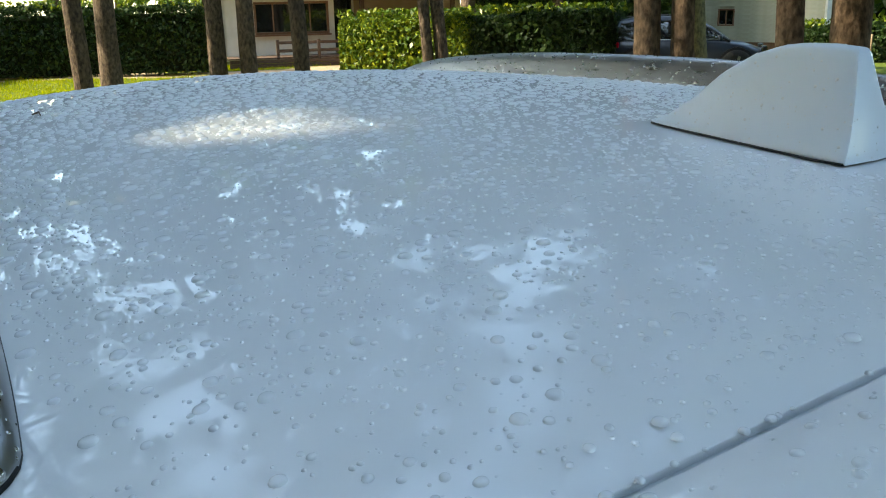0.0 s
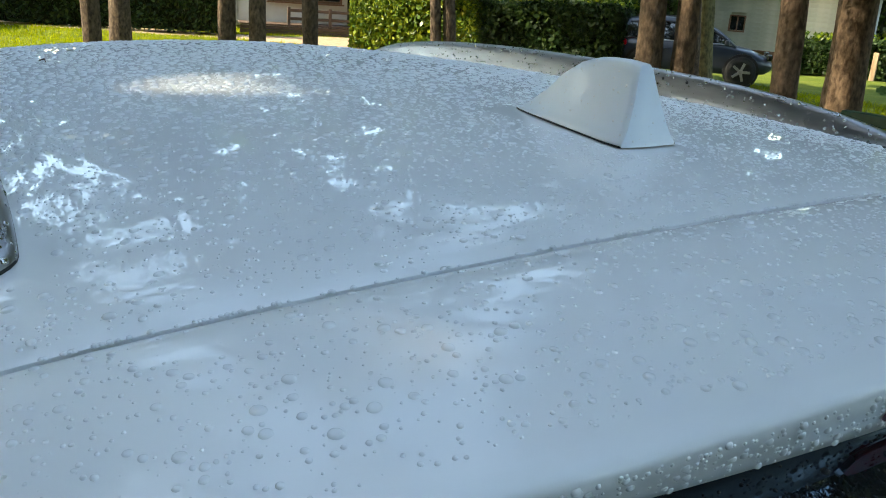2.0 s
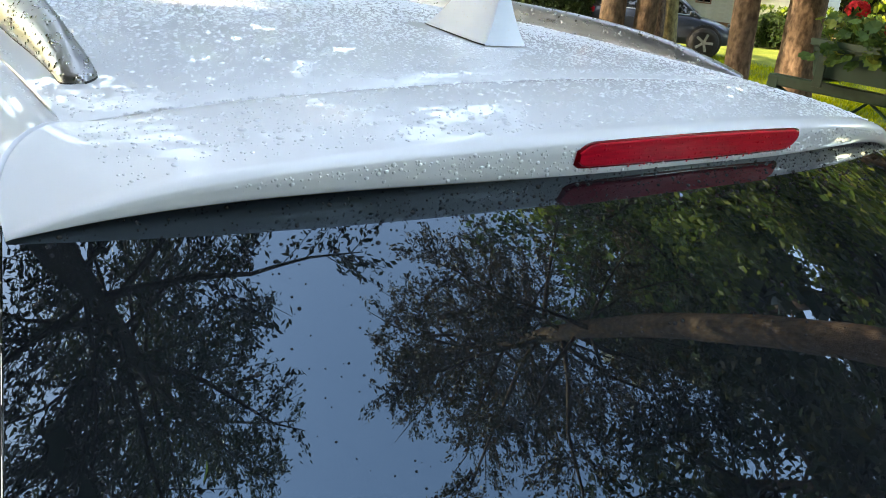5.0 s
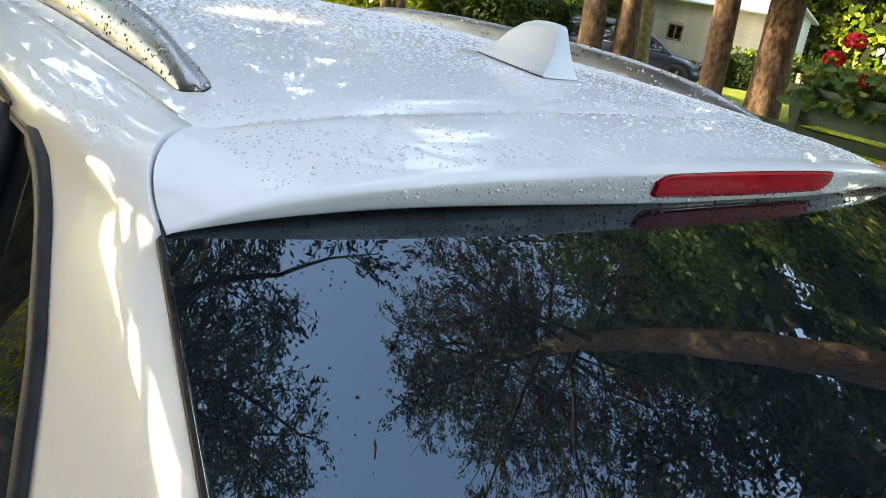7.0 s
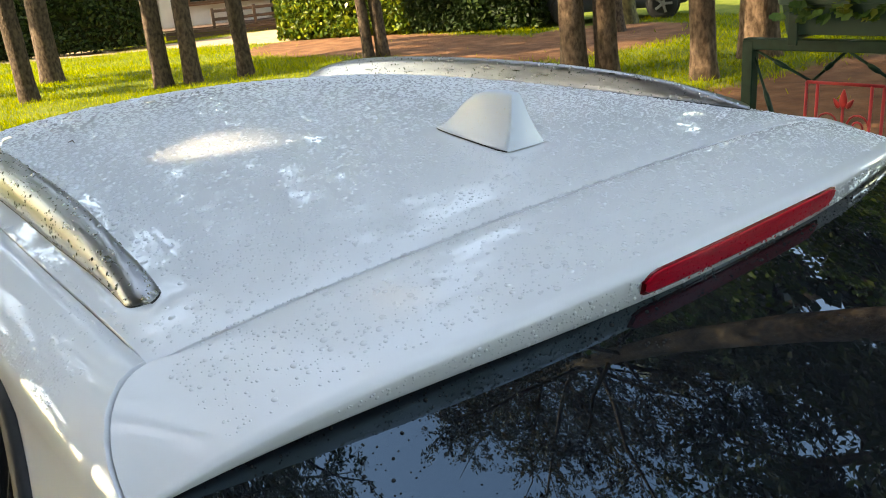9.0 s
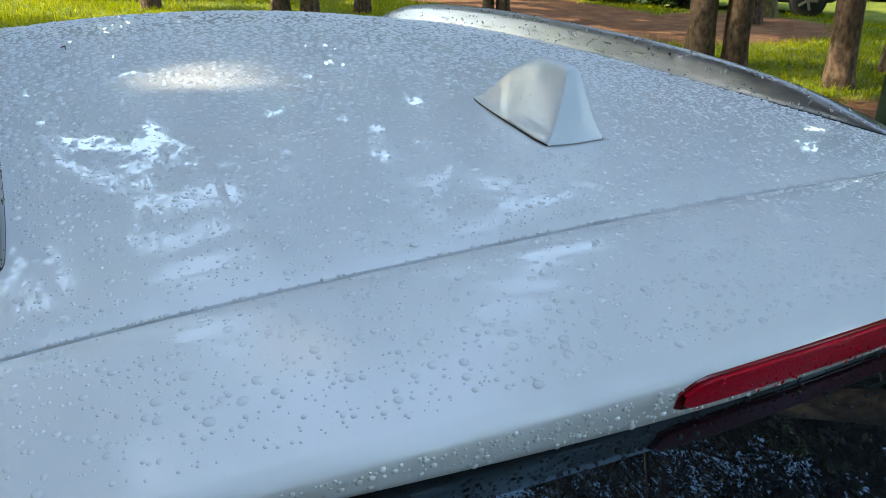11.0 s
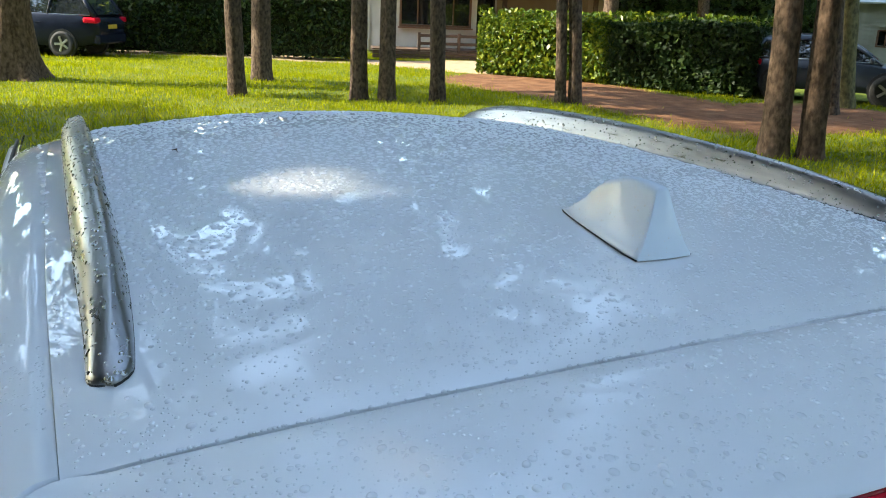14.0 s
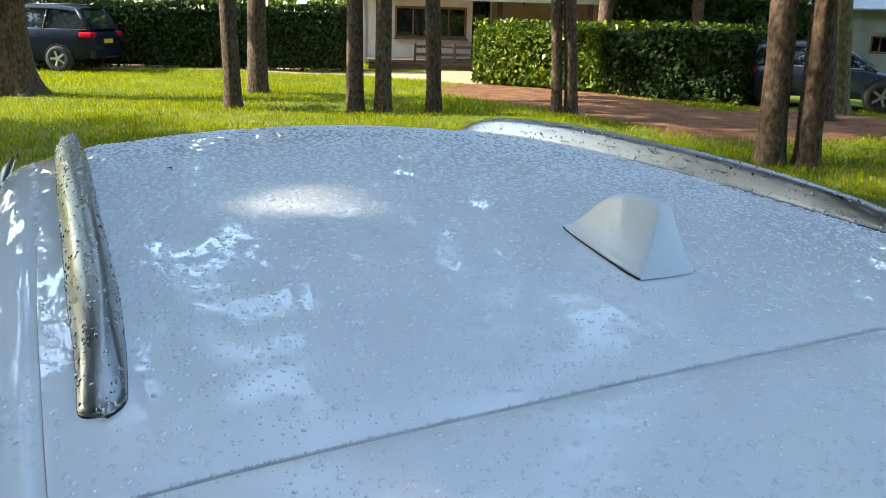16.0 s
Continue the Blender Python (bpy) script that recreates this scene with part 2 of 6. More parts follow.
def ground_material():
    m, t, b = node_mat("ground")
    n, l = t.nodes, t.links
    co = n.new("ShaderNodeTexCoord")

    def noise_tex(scale, detail=6):
        a = n.new("ShaderNodeTexNoise")
        a.inputs["Scale"].default_value, a.inputs["Detail"].default_value = scale, detail
        l.new(co.outputs["Object"], a.inputs["Vector"])
        return a.outputs["Fac"]

    def ramp(fac, *stops):
        r = n.new("ShaderNodeValToRGB")
        while len(r.color_ramp.elements) < len(stops):
            r.color_ramp.elements.new(0.5)
        for e, (p, c) in zip(r.color_ramp.elements, stops):
            e.position, e.color = p, rgb(c)
        l.new(fac, r.inputs["Fac"])
        return r.outputs["Color"]

    def mix(fac, a, c):
        x = n.new("ShaderNodeMix")
        x.data_type = "RGBA"
        l.new(fac, x.inputs[0])
        l.new(a, x.inputs[6])
        l.new(c, x.inputs[7])
        return x.outputs[2]

    def sharp(attr, wobble):
        at = n.new("ShaderNodeAttribute")
        at.attribute_name = attr
        ad = n.new("ShaderNodeMath")
        ad.operation = "MULTIPLY_ADD"
        l.new(noise_tex(wobble, 8), ad.inputs[0])
        ad.inputs[1].default_value = 1.0
        l.new(at.outputs["Fac"], ad.inputs[2])
        mr = n.new("ShaderNodeMapRange")
        mr.inputs["From Min"].default_value, mr.inputs["From Max"].default_value = 0.9, 1.15
        l.new(ad.outputs["Value"], mr.inputs["Value"])
        return mr.outputs["Result"]
    grass = ramp(noise_tex(1.7), (0.3, (0.060, 0.085, 0.012)), (0.55, (0.095, 0.120, 0.016)), (0.75, (0.140, 0.140, 0.035)))
    dirt = ramp(noise_tex(3.0), (0.3, (0.085, 0.038, 0.019)), (0.55, (0.145, 0.070, 0.035)), (0.8, (0.210, 0.118, 0.064)))
    sand = ramp(noise_tex(4.0), (0.3, (0.28, 0.19, 0.12)), (0.7, (0.40, 0.29, 0.19)))
    c = mix(sharp("dirt", 2.2), grass, dirt)
    c = mix(sharp("sand", 2.2), c, sand)
    # unseen ground round the car, made dark and neutral to limit warm bounce light
    gravel = ramp(noise_tex(24.0), (0.3, (0.040, 0.040, 0.042)), (0.55, (0.066, 0.066, 0.069)), (0.8, (0.108, 0.107, 0.108)))
    c = mix(sharp("gravel", 2.2), c, gravel)
    l.new(c, b.inputs["Base Color"])
    b.inputs["Roughness"].default_value = 0.95
    b.inputs["Specular IOR Level"].default_value = 0.15
    bp = n.new("ShaderNodeBump")
    bp.inputs["Strength"].default_value, bp.inputs["Distance"].default_value = 0.7, 0.04
    l.new(noise_tex(14, 10), bp.inputs["Height"])
    l.new(bp.outputs["Normal"], b.inputs["Normal"])
    return m


GROUND = ground_material()


# ---- mesh helpers ----
def make_mesh(name, verts, faces, mat, smooth=False):
    me = bpy.data.meshes.new(name)
    me.from_pydata([tuple(v) for v in verts], [], [tuple(f) for f in faces])
    me.materials.append(mat)
    if smooth:
        me.polygons.foreach_set("use_smooth", [True] * len(me.polygons))
    me.update()
    return me


def put(name, me, parent=None, label="", m=None):
    ob = new(name, me)
    if parent is not None:
        ob.parent = parent
    if m is not None:
        ob.matrix_local = m
    if label:
        ob["label"] = label
    return ob


def part(name, bm, mat, parent=None, label="", smooth=False, m=None):
    me = bpy.data.meshes.new(name)
    bmesh.ops.recalc_face_normals(bm, faces=bm.faces)
    bm.to_mesh(me)
    bm.free()
    me.materials.append(mat)
    if smooth:
        me.polygons.foreach_set("use_smooth", [True] * len(me.polygons))
    return put(name, me, parent, label, m)


def empty(name, at, label="", category="", group="", kind="", rz=0.0):
    ob = new(name)
    ob.empty_display_size = 0.1
    ob.matrix_world = pose(*at, 0, 0, rz)
    return tagged(ob, label, category, group, kind)


def grid_faces(rows, cols, closed=False):
    out = []
    for i in range(rows - 1):
        for j in range(cols - (0 if closed else 1)):
            k = (j + 1) % cols
            out.append((i * cols + j, i * cols + k, (i + 1) * cols + k, (i + 1) * cols + j))
    return out


def lerp_point(a, b, t):
    return tuple(u + (v - u) * t for u, v in zip(a, b))


def hold_edges(row, mid):
    """An extra loop close to each end, so that the rim's turn stays narrow."""
    return [row[0], mid(row[0], row[1], 0.04)] + list(row[1:-1]) + [mid(row[-1], row[-2], 0.04), row[-1]]


def sheet(name, pts, mat, parent=None, label="", thick=0.0, smooth=True):
    """A surface from a grid of points, rows by columns; thick gives it a back and rims."""
    if thick and smooth:
        pts = hold_edges([hold_edges([tuple(p) for p in r], lerp_point) for r in pts], lambda a, b, t: [lerp_point(p, q, t) for p, q in zip(a, b)])
    rows, cols = len(pts), len(pts[0])
    me = make_mesh(name, [p for r in pts for p in r], grid_faces(rows, cols), mat, smooth)
    ob = put(name, me, parent, label)
    if thick:
        md = ob.modifiers.new("thick", "SOLIDIFY")
        md.thickness, md.offset = thick, -1
        md.use_even_offset = False
    return ob


def box_bm(bm, cx, cy, cz, sx, sy, sz, bevel=0.0, m=None):
    r = bmesh.ops.create_cube(bm, size=1.0)
    vs = r["verts"]
    for v in vs:
        v.co = Vector((cx + v.co.x * sx, cy + v.co.y * sy, cz + v.co.z * sz))
    if bevel:
        es = list({e for v in vs for e in v.link_edges})
        out = bmesh.ops.bevel(bm, geom=es, offset=bevel, segments=2, affect="EDGES", profile=0.5)
        vs = list({v for f in out["faces"] for v in f.verts} | {v for v in vs if v.is_valid})
    if m is not None:
        bmesh.ops.transform(bm, matrix=m, verts=[v for v in vs if v.is_valid])
    return vs


def box(name, mat, parent, c, s, bevel=0.004, label="", m=None):
    bm = bmesh.new()
    box_bm(bm, *c, *s, bevel)
    return part(name, bm, mat, parent, label, m=m)


def tube(points, radii, sides=8, cap=True):
    """Verts and faces of a tube along points."""
    verts, faces = [], []
    pts = [Vector(p) for p in points]
    if not hasattr(radii, "__len__"):
        radii = [radii] * len(pts)
    for i, p in enumerate(pts):
        d = (pts[min(i + 1, len(pts) - 1)] - pts[max(i - 1, 0)]).normalized()
        a = d.orthogonal().normalized() if i == 0 else (a - d * a.dot(d)).normalized()
        b = d.cross(a)
        for k in range(sides):
            w = 2 * math.pi * k / sides
            verts.append(p + (a * math.cos(w) + b * math.sin(w)) * radii[i])
    faces = grid_faces(len(pts), sides, True)
    if cap:
        faces.append(tuple(range(sides))[::-1])
        faces.append(tuple((len(pts) - 1) * sides + k for k in range(sides)))
    return verts, faces


def tube_part(name, points, radii, mat, parent=None, label="", sides=8):
    v, f = tube(points, radii, sides)
    return put(name, make_mesh(name, v, f, mat, True), parent, label)


def lerp(a, b, t):
    return a + (b - a) * t


def interp(x, xs, ys):
    return float(np.interp(x, xs, ys))


def smooth_interp(x, xs, ys):
    """Cubic through the points (Catmull-Rom)."""
    i = int(np.clip(np.searchsorted(xs, x) - 1, 0, len(xs) - 2))
    t = (x - xs[i]) / (xs[i + 1] - xs[i])
    t = min(max(t, 0.0), 1.0)

    def slope(k):
        a, b = max(k - 1, 0), min(k + 1, len(xs) - 1)
        return (ys[b] - ys[a]) / (xs[b] - xs[a])
    h = xs[i + 1] - xs[i]
    t2, t3 = t * t, t * t * t
    return (2 * t3 - 3 * t2 + 1) * ys[i] + (t3 - 2 * t2 + t) * h * slope(i) + (3 * t2 - 2 * t3) * ys[i + 1] + (t3 - t2) * h * slope(i + 1)


# ---- ground ----
def seg_dist(px, py, pts):
    d = np.full(px.shape, 1e9)
    for (ax, ay), (bx, by) in zip(pts[:-1], pts[1:]):
        vx, vy = bx - ax, by - ay
        k = np.clip(((px - ax) * vx + (py - ay) * vy) / (vx * vx + vy * vy), 0, 1)
        d = np.minimum(d, np.hypot(px - ax - k * vx, py - ay - k * vy))
    return d


DIRT_LINES = [([(9.9, 17.0), (10.3, 13.6), (10.4, 10.3), (12.6, 10.4)], 1.35), ([(11.4, 3.2), (8.0, 3.6), (5.6, 2.6), (4.4, -3.0)], 1.0)]
SAND_LINES = [([(2.0, 26.0), (5.4, 24.9), (8.6, 22.2), (10.2, 20.0)], 0.75), ([(9.6, 21.6), (11.6, 21.4), (14.0, 20.4)], 1.3)]


def dirt_value(x, y):
    v = np.zeros(x.shape)
    for pts, w in DIRT_LINES:
        v = np.maximum(v, np.clip(0.95 - (seg_dist(x, y, pts) - w) / 1.2, 0, 1))
    return v


def sand_value(x, y):
    v = np.zeros(x.shape)
    for pts, w in SAND_LINES:
        v = np.maximum(v, np.clip(0.9 - (seg_dist(x, y, pts) - w) / 0.9, 0, 1))
    return v


def gravel_value(x, y):
    return np.clip(0.95 - (np.minimum(seg_dist(x, y, [(0, -5), (0, 4.5)]) - 2.6, seg_dist(x, y, [(-4.5, 5.0), (-3.5, -6.0), (0, -7.0)]) - 4.5)) / 1.2, 0, 1)


def ground_height(x, y):
    return 0.03 * np.sin(x * 0.9 + 1) * np.sin(y * 0.7) + 0.015 * np.sin(x * 2.3 + y * 1.9)


def build_ground():
    xs = np.concatenate([[-400, -200, -100, -60, -35, -20, -12], np.arange(-8, 24.01, 0.25), [28, 35, 50, 80, 140, 250, 400]])
    ys = np.concatenate([[-400, -200, -100, -60, -35, -20, -12], np.arange(-8, 30.01, 0.25), [34, 42, 60, 100, 180, 300, 400]])
    X, Y = np.meshgrid(xs, ys)
    Z = ground_height(X, Y) - 0.02
    v = np.stack([X.ravel(), Y.ravel(), Z.ravel()], 1)
    me = make_mesh("ground", v.tolist(), grid_faces(len(ys), len(xs)), GROUND, True)
    for nm, val in (("dirt", dirt_value(X, Y)), ("sand", sand_value(X, Y)), ("gravel", gravel_value(X, Y))):
        at = me.attributes.new(nm, "FLOAT", "POINT")
        at.data.foreach_set("value", val.ravel().astype(np.float32))
    tagged(put("ground", me), "campsite ground of lawn, reddish dirt and a sandy path", "ground", kind="structure")


build_ground()


def scatter_quads(centres, normals, sizes, rng, long=1.6, bend=0.25, ways=None):
    """A leaf of two triangles folded along its length at each centre."""
    n = len(centres)
    a = rng.normal(size=(n, 3)) if ways is None else ways.copy()
    a -= normals * (a * normals).sum(1, keepdims=True)
    a /= np.linalg.norm(a, axis=1, keepdims=True) + 1e-9
    b = np.cross(normals, a)
    s = sizes[:, None]
    v = np.empty((n, 4, 3))
    v[:, 0] = centres - a * s * long * 0.5
    v[:, 1] = centres + b * s * 0.5 + normals * s * bend * 0.5
    v[:, 2] = centres + a * s * long * 0.5
    v[:, 3] = centres - b * s * 0.5 + normals * s * bend * 0.5
    return v.reshape(-1, 3)


def quad_mesh(name, verts, mat):
    n = len(verts) // 4
    me = bpy.data.meshes.new(name)
    me.vertices.add(n * 4)
    me.vertices.foreach_set("co", np.asarray(verts, dtype=np.float32).ravel())
    me.loops.add(n * 4)
    me.loops.foreach_set("vertex_index", np.arange(n * 4, dtype=np.int32))
    me.polygons.add(n)
    me.polygons.foreach_set("loop_start", np.arange(0, n * 4, 4, dtype=np.int32))
    me.materials.append(mat)
    me.update(calc_edges=True)
    me.validate()
    return me


def unit(a):
    return a / (np.linalg.norm(a, axis=-1, keepdims=True) + 1e-9)


def build_grass():
    rng = np.random.default_rng(5)
    n = 230000
    x = rng.uniform(-6, 16, n)
    y = rng.uniform(3.0, 26, n)
    keep = (dirt_value(x, y) + rng.normal(0, 0.15, n) < 0.55) & (sand_value(x, y) + rng.normal(0, 0.1, n) < 0.45)
    keep &= (np.hypot(x, y) > 5.0)
    keep &= (x < 13.3) | (y < 11.5)
    x, y = x[keep], y[keep]
    n = len(x)
    patch = 0.5 + 0.5 * np.sin(x * 1.3 + 2 * np.sin(y * 0.8)) * np.sin(y * 1.7 + x * 0.4)
    h = rng.uniform(0.03, 0.085, n) * (0.7 + 0.7 * patch)
    big = rng.random(n) < 0.02
    h[big] *= 1.8
    ang = rng.uniform(0, 2 * math.pi, n)
    w = rng.uniform(0.005, 0.011, n)
    z = ground_height(x, y) - 0.03
    lean = rng.normal(0, 0.45, (n, 2)) * h[:, None]
    v = np.empty((n, 4, 3))
    dx, dy = np.cos(ang) * w, np.sin(ang) * w
    v[:, 0] = np.stack([x - dx, y - dy, z], 1)
    v[:, 1] = np.stack([x + dx, y + dy, z], 1)
    v[:, 2] = np.stack([x + lean[:, 0] + dx * 0.25, y + lean[:, 1] + dy * 0.25, z + h], 1)
    v[:, 3] = np.stack([x + lean[:, 0] - dx * 0.25, y + lean[:, 1] - dy * 0.25, z + h], 1)
    tagged(put("grass", quad_mesh("grass", v.reshape(-1, 3), GRASS)), "bright green sunlit lawn grass on the campsite", "grass", kind="stuff")


build_grass()


# ---- trees ----
def trunk_mesh(name, height, r0, seed, mat, lean=(0, 0), flare=0.5, sides=22, knob=0.06, top=0.25):
    rng = random.Random(seed)
    rows = 44
    verts = []
    zs = [height * (i / (rows - 1)) ** 1.5 for i in range(rows)]
    for z in zs:
        f = z / height
        r = r0 * lerp(1.0, top, f ** 1.1) * (1 + flare * math.exp(-z / (r0 * 1.3)))
        cx = lean[0] * z + 0.10 * r0 * math.sin(z * 0.9 + seed)
        cy = lean[1] * z + 0.10 * r0 * math.cos(z * 0.7 + seed)
        for k in range(sides):
            a = 2 * math.pi * k / sides
            q = Vector((math.cos(a) * 2.2 + seed * 3.1, math.sin(a) * 2.2, z * 1.4))
            root = flare * 0.35 * math.exp(-z / (r0 * 1.2)) * math.sin(a * 5 + seed)
            rr = r * (1 + knob * noise.noise(q * 1.2) * 1.6 + knob * 0.6 * noise.noise(q * 4.0) + root)
            verts.append((cx + math.cos(a) * rr, cy + math.sin(a) * rr, z - 0.12))
    faces = grid_faces(rows, sides, True)
    faces.append(tuple((rows - 1) * sides + k for k in range(sides)))
    return make_mesh(name, verts, faces, mat, True)


def crown_meshes(height, base, radius, seed, limbs, leaves, bark, lean, droop, spread, cone, twigs):
    """Limbs as tapered tubes, side twigs along them, and places, ways and faces for leaves along the twigs."""
    rng = np.random.default_rng(seed)
    lv, lf, ends = [], [], []

    def add(pts, radii, sides):
        v, fc = tube(pts, radii, sides, False)
        o = len(lv)
        lv.extend(v)
        lf.extend(tuple(x + o for x in q) for q in fc)
    for i in range(limbs):
        f = (i + 0.5) / limbs
        z0 = lerp(base, height * 0.97, f)
        reach = radius * (lerp(1.0, 1 - cone, f)) * rng.uniform(0.65, 1.15) * min(1.0, 0.55 + f * 4)
        a = i * 2.4 + rng.uniform(-0.4, 0.4)
        rise = rng.uniform(-0.1, 0.45) * reach
        p0 = np.array([lean[0] * z0, lean[1] * z0, z0])
        out = np.array([math.cos(a), math.sin(a), 0.0])
        pts = [p0 + out * reach * s + np.array([0, 0, rise * s - droop * reach * s * s]) + rng.normal(0, 0.03 * reach, 3) * s for s in np.linspace(0, 1, 6)]
        r = 0.012 * reach + 0.014
        add(pts, [lerp(r, 0.006, k / 5) for k in range(6)], 5)
        across = np.array([-out[1], out[0], 0.0])
        for j in range(max(5, int(reach * twigs))):
            s = rng.uniform(0.12, 1.0)
            k = min(4, int(s * 5))
            q = lerp(pts[k], pts[k + 1], s * 5 - k)
            way = unit(out * rng.uniform(0.3, 1.0) + across * (1 if j % 2 else -1) * rng.uniform(0.3, 1.1) + np.array([0, 0, rng.uniform(-0.35, 0.25)]))
            ln = reach * (0.10 + 0.28 * (1 - s)) * rng.uniform(0.6, 1.2) + 0.12
            mid = q + way * ln * 0.55 + np.array([0, 0, 0.04 * ln])
            e = q + way * ln + np.array([0, 0, -droop * 0.5 * ln])
            add([q, mid, e], [0.008, 0.006, 0.003], 3)
            ends.append((q, mid, e, ln))
    Q, M, E = (np.array([e[k] for e in ends]) for k in range(3))
    ln = np.array([e[3] for e in ends])
    pick = rng.choice(len(ends), leaves, p=ln / ln.sum())
    t = rng.uniform(0.12, 1.04, leaves)[:, None]
    c = np.where(t < 0.55, Q[pick] + (M - Q)[pick] * t / 0.55, M[pick] + (E - M)[pick] * (t - 0.55) / 0.45)
    c = c + rng.normal(0, spread, (leaves, 3)) * np.array([1, 1, 0.8])
    way = unit(unit(E - Q)[pick] + rng.normal(0, 0.55, (leaves, 3)))
    nrm = unit(rng.normal(0, 1, (leaves, 3)) + np.array([0, 0, 0.5]))
    return make_mesh("limbs", lv, lf, bark, True), c, nrm, way, rng


SUN_GAPS = [((-0.275, 0.515, 1.54), 0.052), ((-0.22, 0.445, 1.54), 0.050), ((-0.165, 0.375, 1.54), 0.052), ((-0.22, 0.265, 1.54), 0.078), ((-0.145, 0.175, 1.54), 0.082), ((-0.46, -0.07, 1.49), 0.062), ((-0.53, -0.01, 1.49), 0.060)]
# gaps in the foliage through which the sun reaches the car: a place on the car and the gap's radius


def in_gap(c):
    keep = np.ones(len(c), bool)
    s = np.array(TO_SUN)
    for p, r in SUN_GAPS:
        d = c - np.array(p)
        along = d @ s
        off = np.linalg.norm(d - along[:, None] * s, axis=1)
        keep &= ~((off < r) & (along > 0))
    return keep


def tree(at, height, r0, seed, base, radius, leaves, leaf_size, label, mat=None, bark=None, lean=(0, 0), limbs=26, droop=0.15, spread=0.07,
         cone=0.6, flare=0.5, long=2.4, twigs=8):
    mat, bark = mat or LEAF_PINE, bark or BARK
    t = empty("tree", (at[0], at[1], 0), label, "tree", "campsite trees")
    put("trunk", trunk_mesh("trunk", height, r0, seed, bark, lean, flare), t)
    lm, c, nrm, way, rng = crown_meshes(height, base, radius, seed, limbs, leaves, bark, lean, droop, spread, cone, twigs)
    k = in_gap(c + np.array([at[0], at[1], 0]))
    c, nrm, way = c[k], nrm[k], way[k]
    sz = rng.uniform(0.6, 1.4, len(c)) * leaf_size
    put("crown", quad_mesh("crown", scatter_quads(c, nrm, sz, rng, long, ways=way), mat), t)
    tagged(put("limbs", lm, t), kind="stuff")
    return t


# trees of the lawn: base, trunk radius, lean per metre
LAWN_TREES = [
    ((-0.85, 18.2), 0.40, (0.03, 0.0), "stout conifer trunk with furrowed brown bark on the lawn"),
    ((2.75, 14.77), 0.175, (-0.005, 0.0), "slim conifer trunk with dark bark on the lawn"),
    ((3.90, 17.57), 0.235, (0.03, -0.01), "straight conifer trunk with brown bark on the lawn"),
    ((4.82, 14.0), 0.175, (0.003, 0.0), "slim conifer trunk with grey-brown bark on the lawn"),
    ((5.27, 13.72), 0.17, (-0.005, 0.002), "slim conifer trunk with scarred flaking bark on the lawn"),
    ((6.14, 13.38), 0.16, (-0.04, 0.02), "slim conifer trunk with reddish bark on the lawn"),
    ((8.50, 12.90), 0.12, (-0.055, 0.035), "thin dark conifer trunk beside a grey one"),
    ((8.74, 12.78), 0.14, (-0.06, 0.04), "thin grey conifer trunk beside a dark one"),
    ((8.17, 7.38), 0.20, (-0.02, 0.02), "tall conifer trunk with pinkish brown bark"),
    ((8.52, 7.07), 0.175, (-0.02, 0.02), "tall conifer trunk with rough brown bark"),
    ((13.1, 10.6), 0.19, (-0.06, 0.08), "conifer trunk in the shade beside the dirt track"),
    ((14.2, 11.2), 0.25, (-0.07, 0.09), "mossy yellow-green conifer trunk beside the dirt track"),
    ((8.78, 5.68), 0.185, (-0.03, 0.045), "straight conifer trunk with smooth brown bark"),
    ((10.5, 5.95), 0.29, (-0.02, 0.02), "thick conifer trunk with yellowish flaking bark"),
]
for i, (at, r, ln, lab) in enumerate(LAWN_TREES):
    tree(at, 19.0 + (i * 37 % 30) / 10, r * 0.88, i + 1, 3.4 if i in (8, 9, 12, 13) else 4.8 + (i * 13 % 20) / 10, 3.0, 34000 if i in (0, 2) else 19000 if i in (8, 9, 12, 13) else 13000, 0.075 if i in (0, 2) else 0.056, lab, lean=ln, spread=0.10,
         bark=BARK_MOSSY if "mossy" in lab else BARK_PALE if i in (0, 8, 9, 12, 13) else None, mat=LEAF_RUST if i % 3 == 1 else LEAF_PINE, limbs=36, flare=0.9 if i == 0 else 0.35, twigs=4)

# trees beside the car, seen in its paint and rear window, and those that shade it
tree((5.2, -1.6), 18.5, 0.27, 31, 9.6, 4.2, 58000, 0.039, "tall leaning conifer with browning foliage beside the gate", mat=LEAF_RUST, bark=BARK_PALE, limbs=40, spread=0.055, cone=0.45, lean=(0.05, 0.15), flare=0.3, twigs=9)
tree((-1.6, 2.5), 16.0, 0.20, 32, 7.0, 3.1, 46000, 0.038, "tall dark conifer with drooping branches over the car", mat=LEAF_PINE, limbs=54, droop=0.35, spread=0.06, cone=0.25, twigs=9)
tree((9.4, 2.6), 14.5, 0.22, 33, 2.2, 4.2, 40000, 0.095, "leafy broad-leaved tree beyond the gate", mat=LEAF_GREEN, limbs=46, spread=0.20, cone=0.25, long=1.8)
tree((8.6, -3.6), 13.0, 0.24, 34, 2.2, 3.8, 30000, 0.09, "shaded dark tree beyond the gate", mat=LEAF_PINE, limbs=44, spread=0.15, cone=0.3)
tree((15.4, 20.0), 13.0, 0.22, 38, 3.6, 3.2, 9000, 0.17, "leafy broad-leaved tree behind the hedge", mat=LEAF_GREEN, limbs=34, spread=0.25, cone=0.3, long=1.8, twigs=5)
# three unseen trees, placed along the sun's rays to shade lawn and dirt
tree((-1.7, 12.7), 16.5, 0.24, 40, 4.4, 4.2, 30000, 0.056, "leafy broad-leaved tree added out of view to shade the lawn", mat=LEAF_GREEN, limbs=36, spread=0.25, cone=0.3, long=1.8, twigs=5)
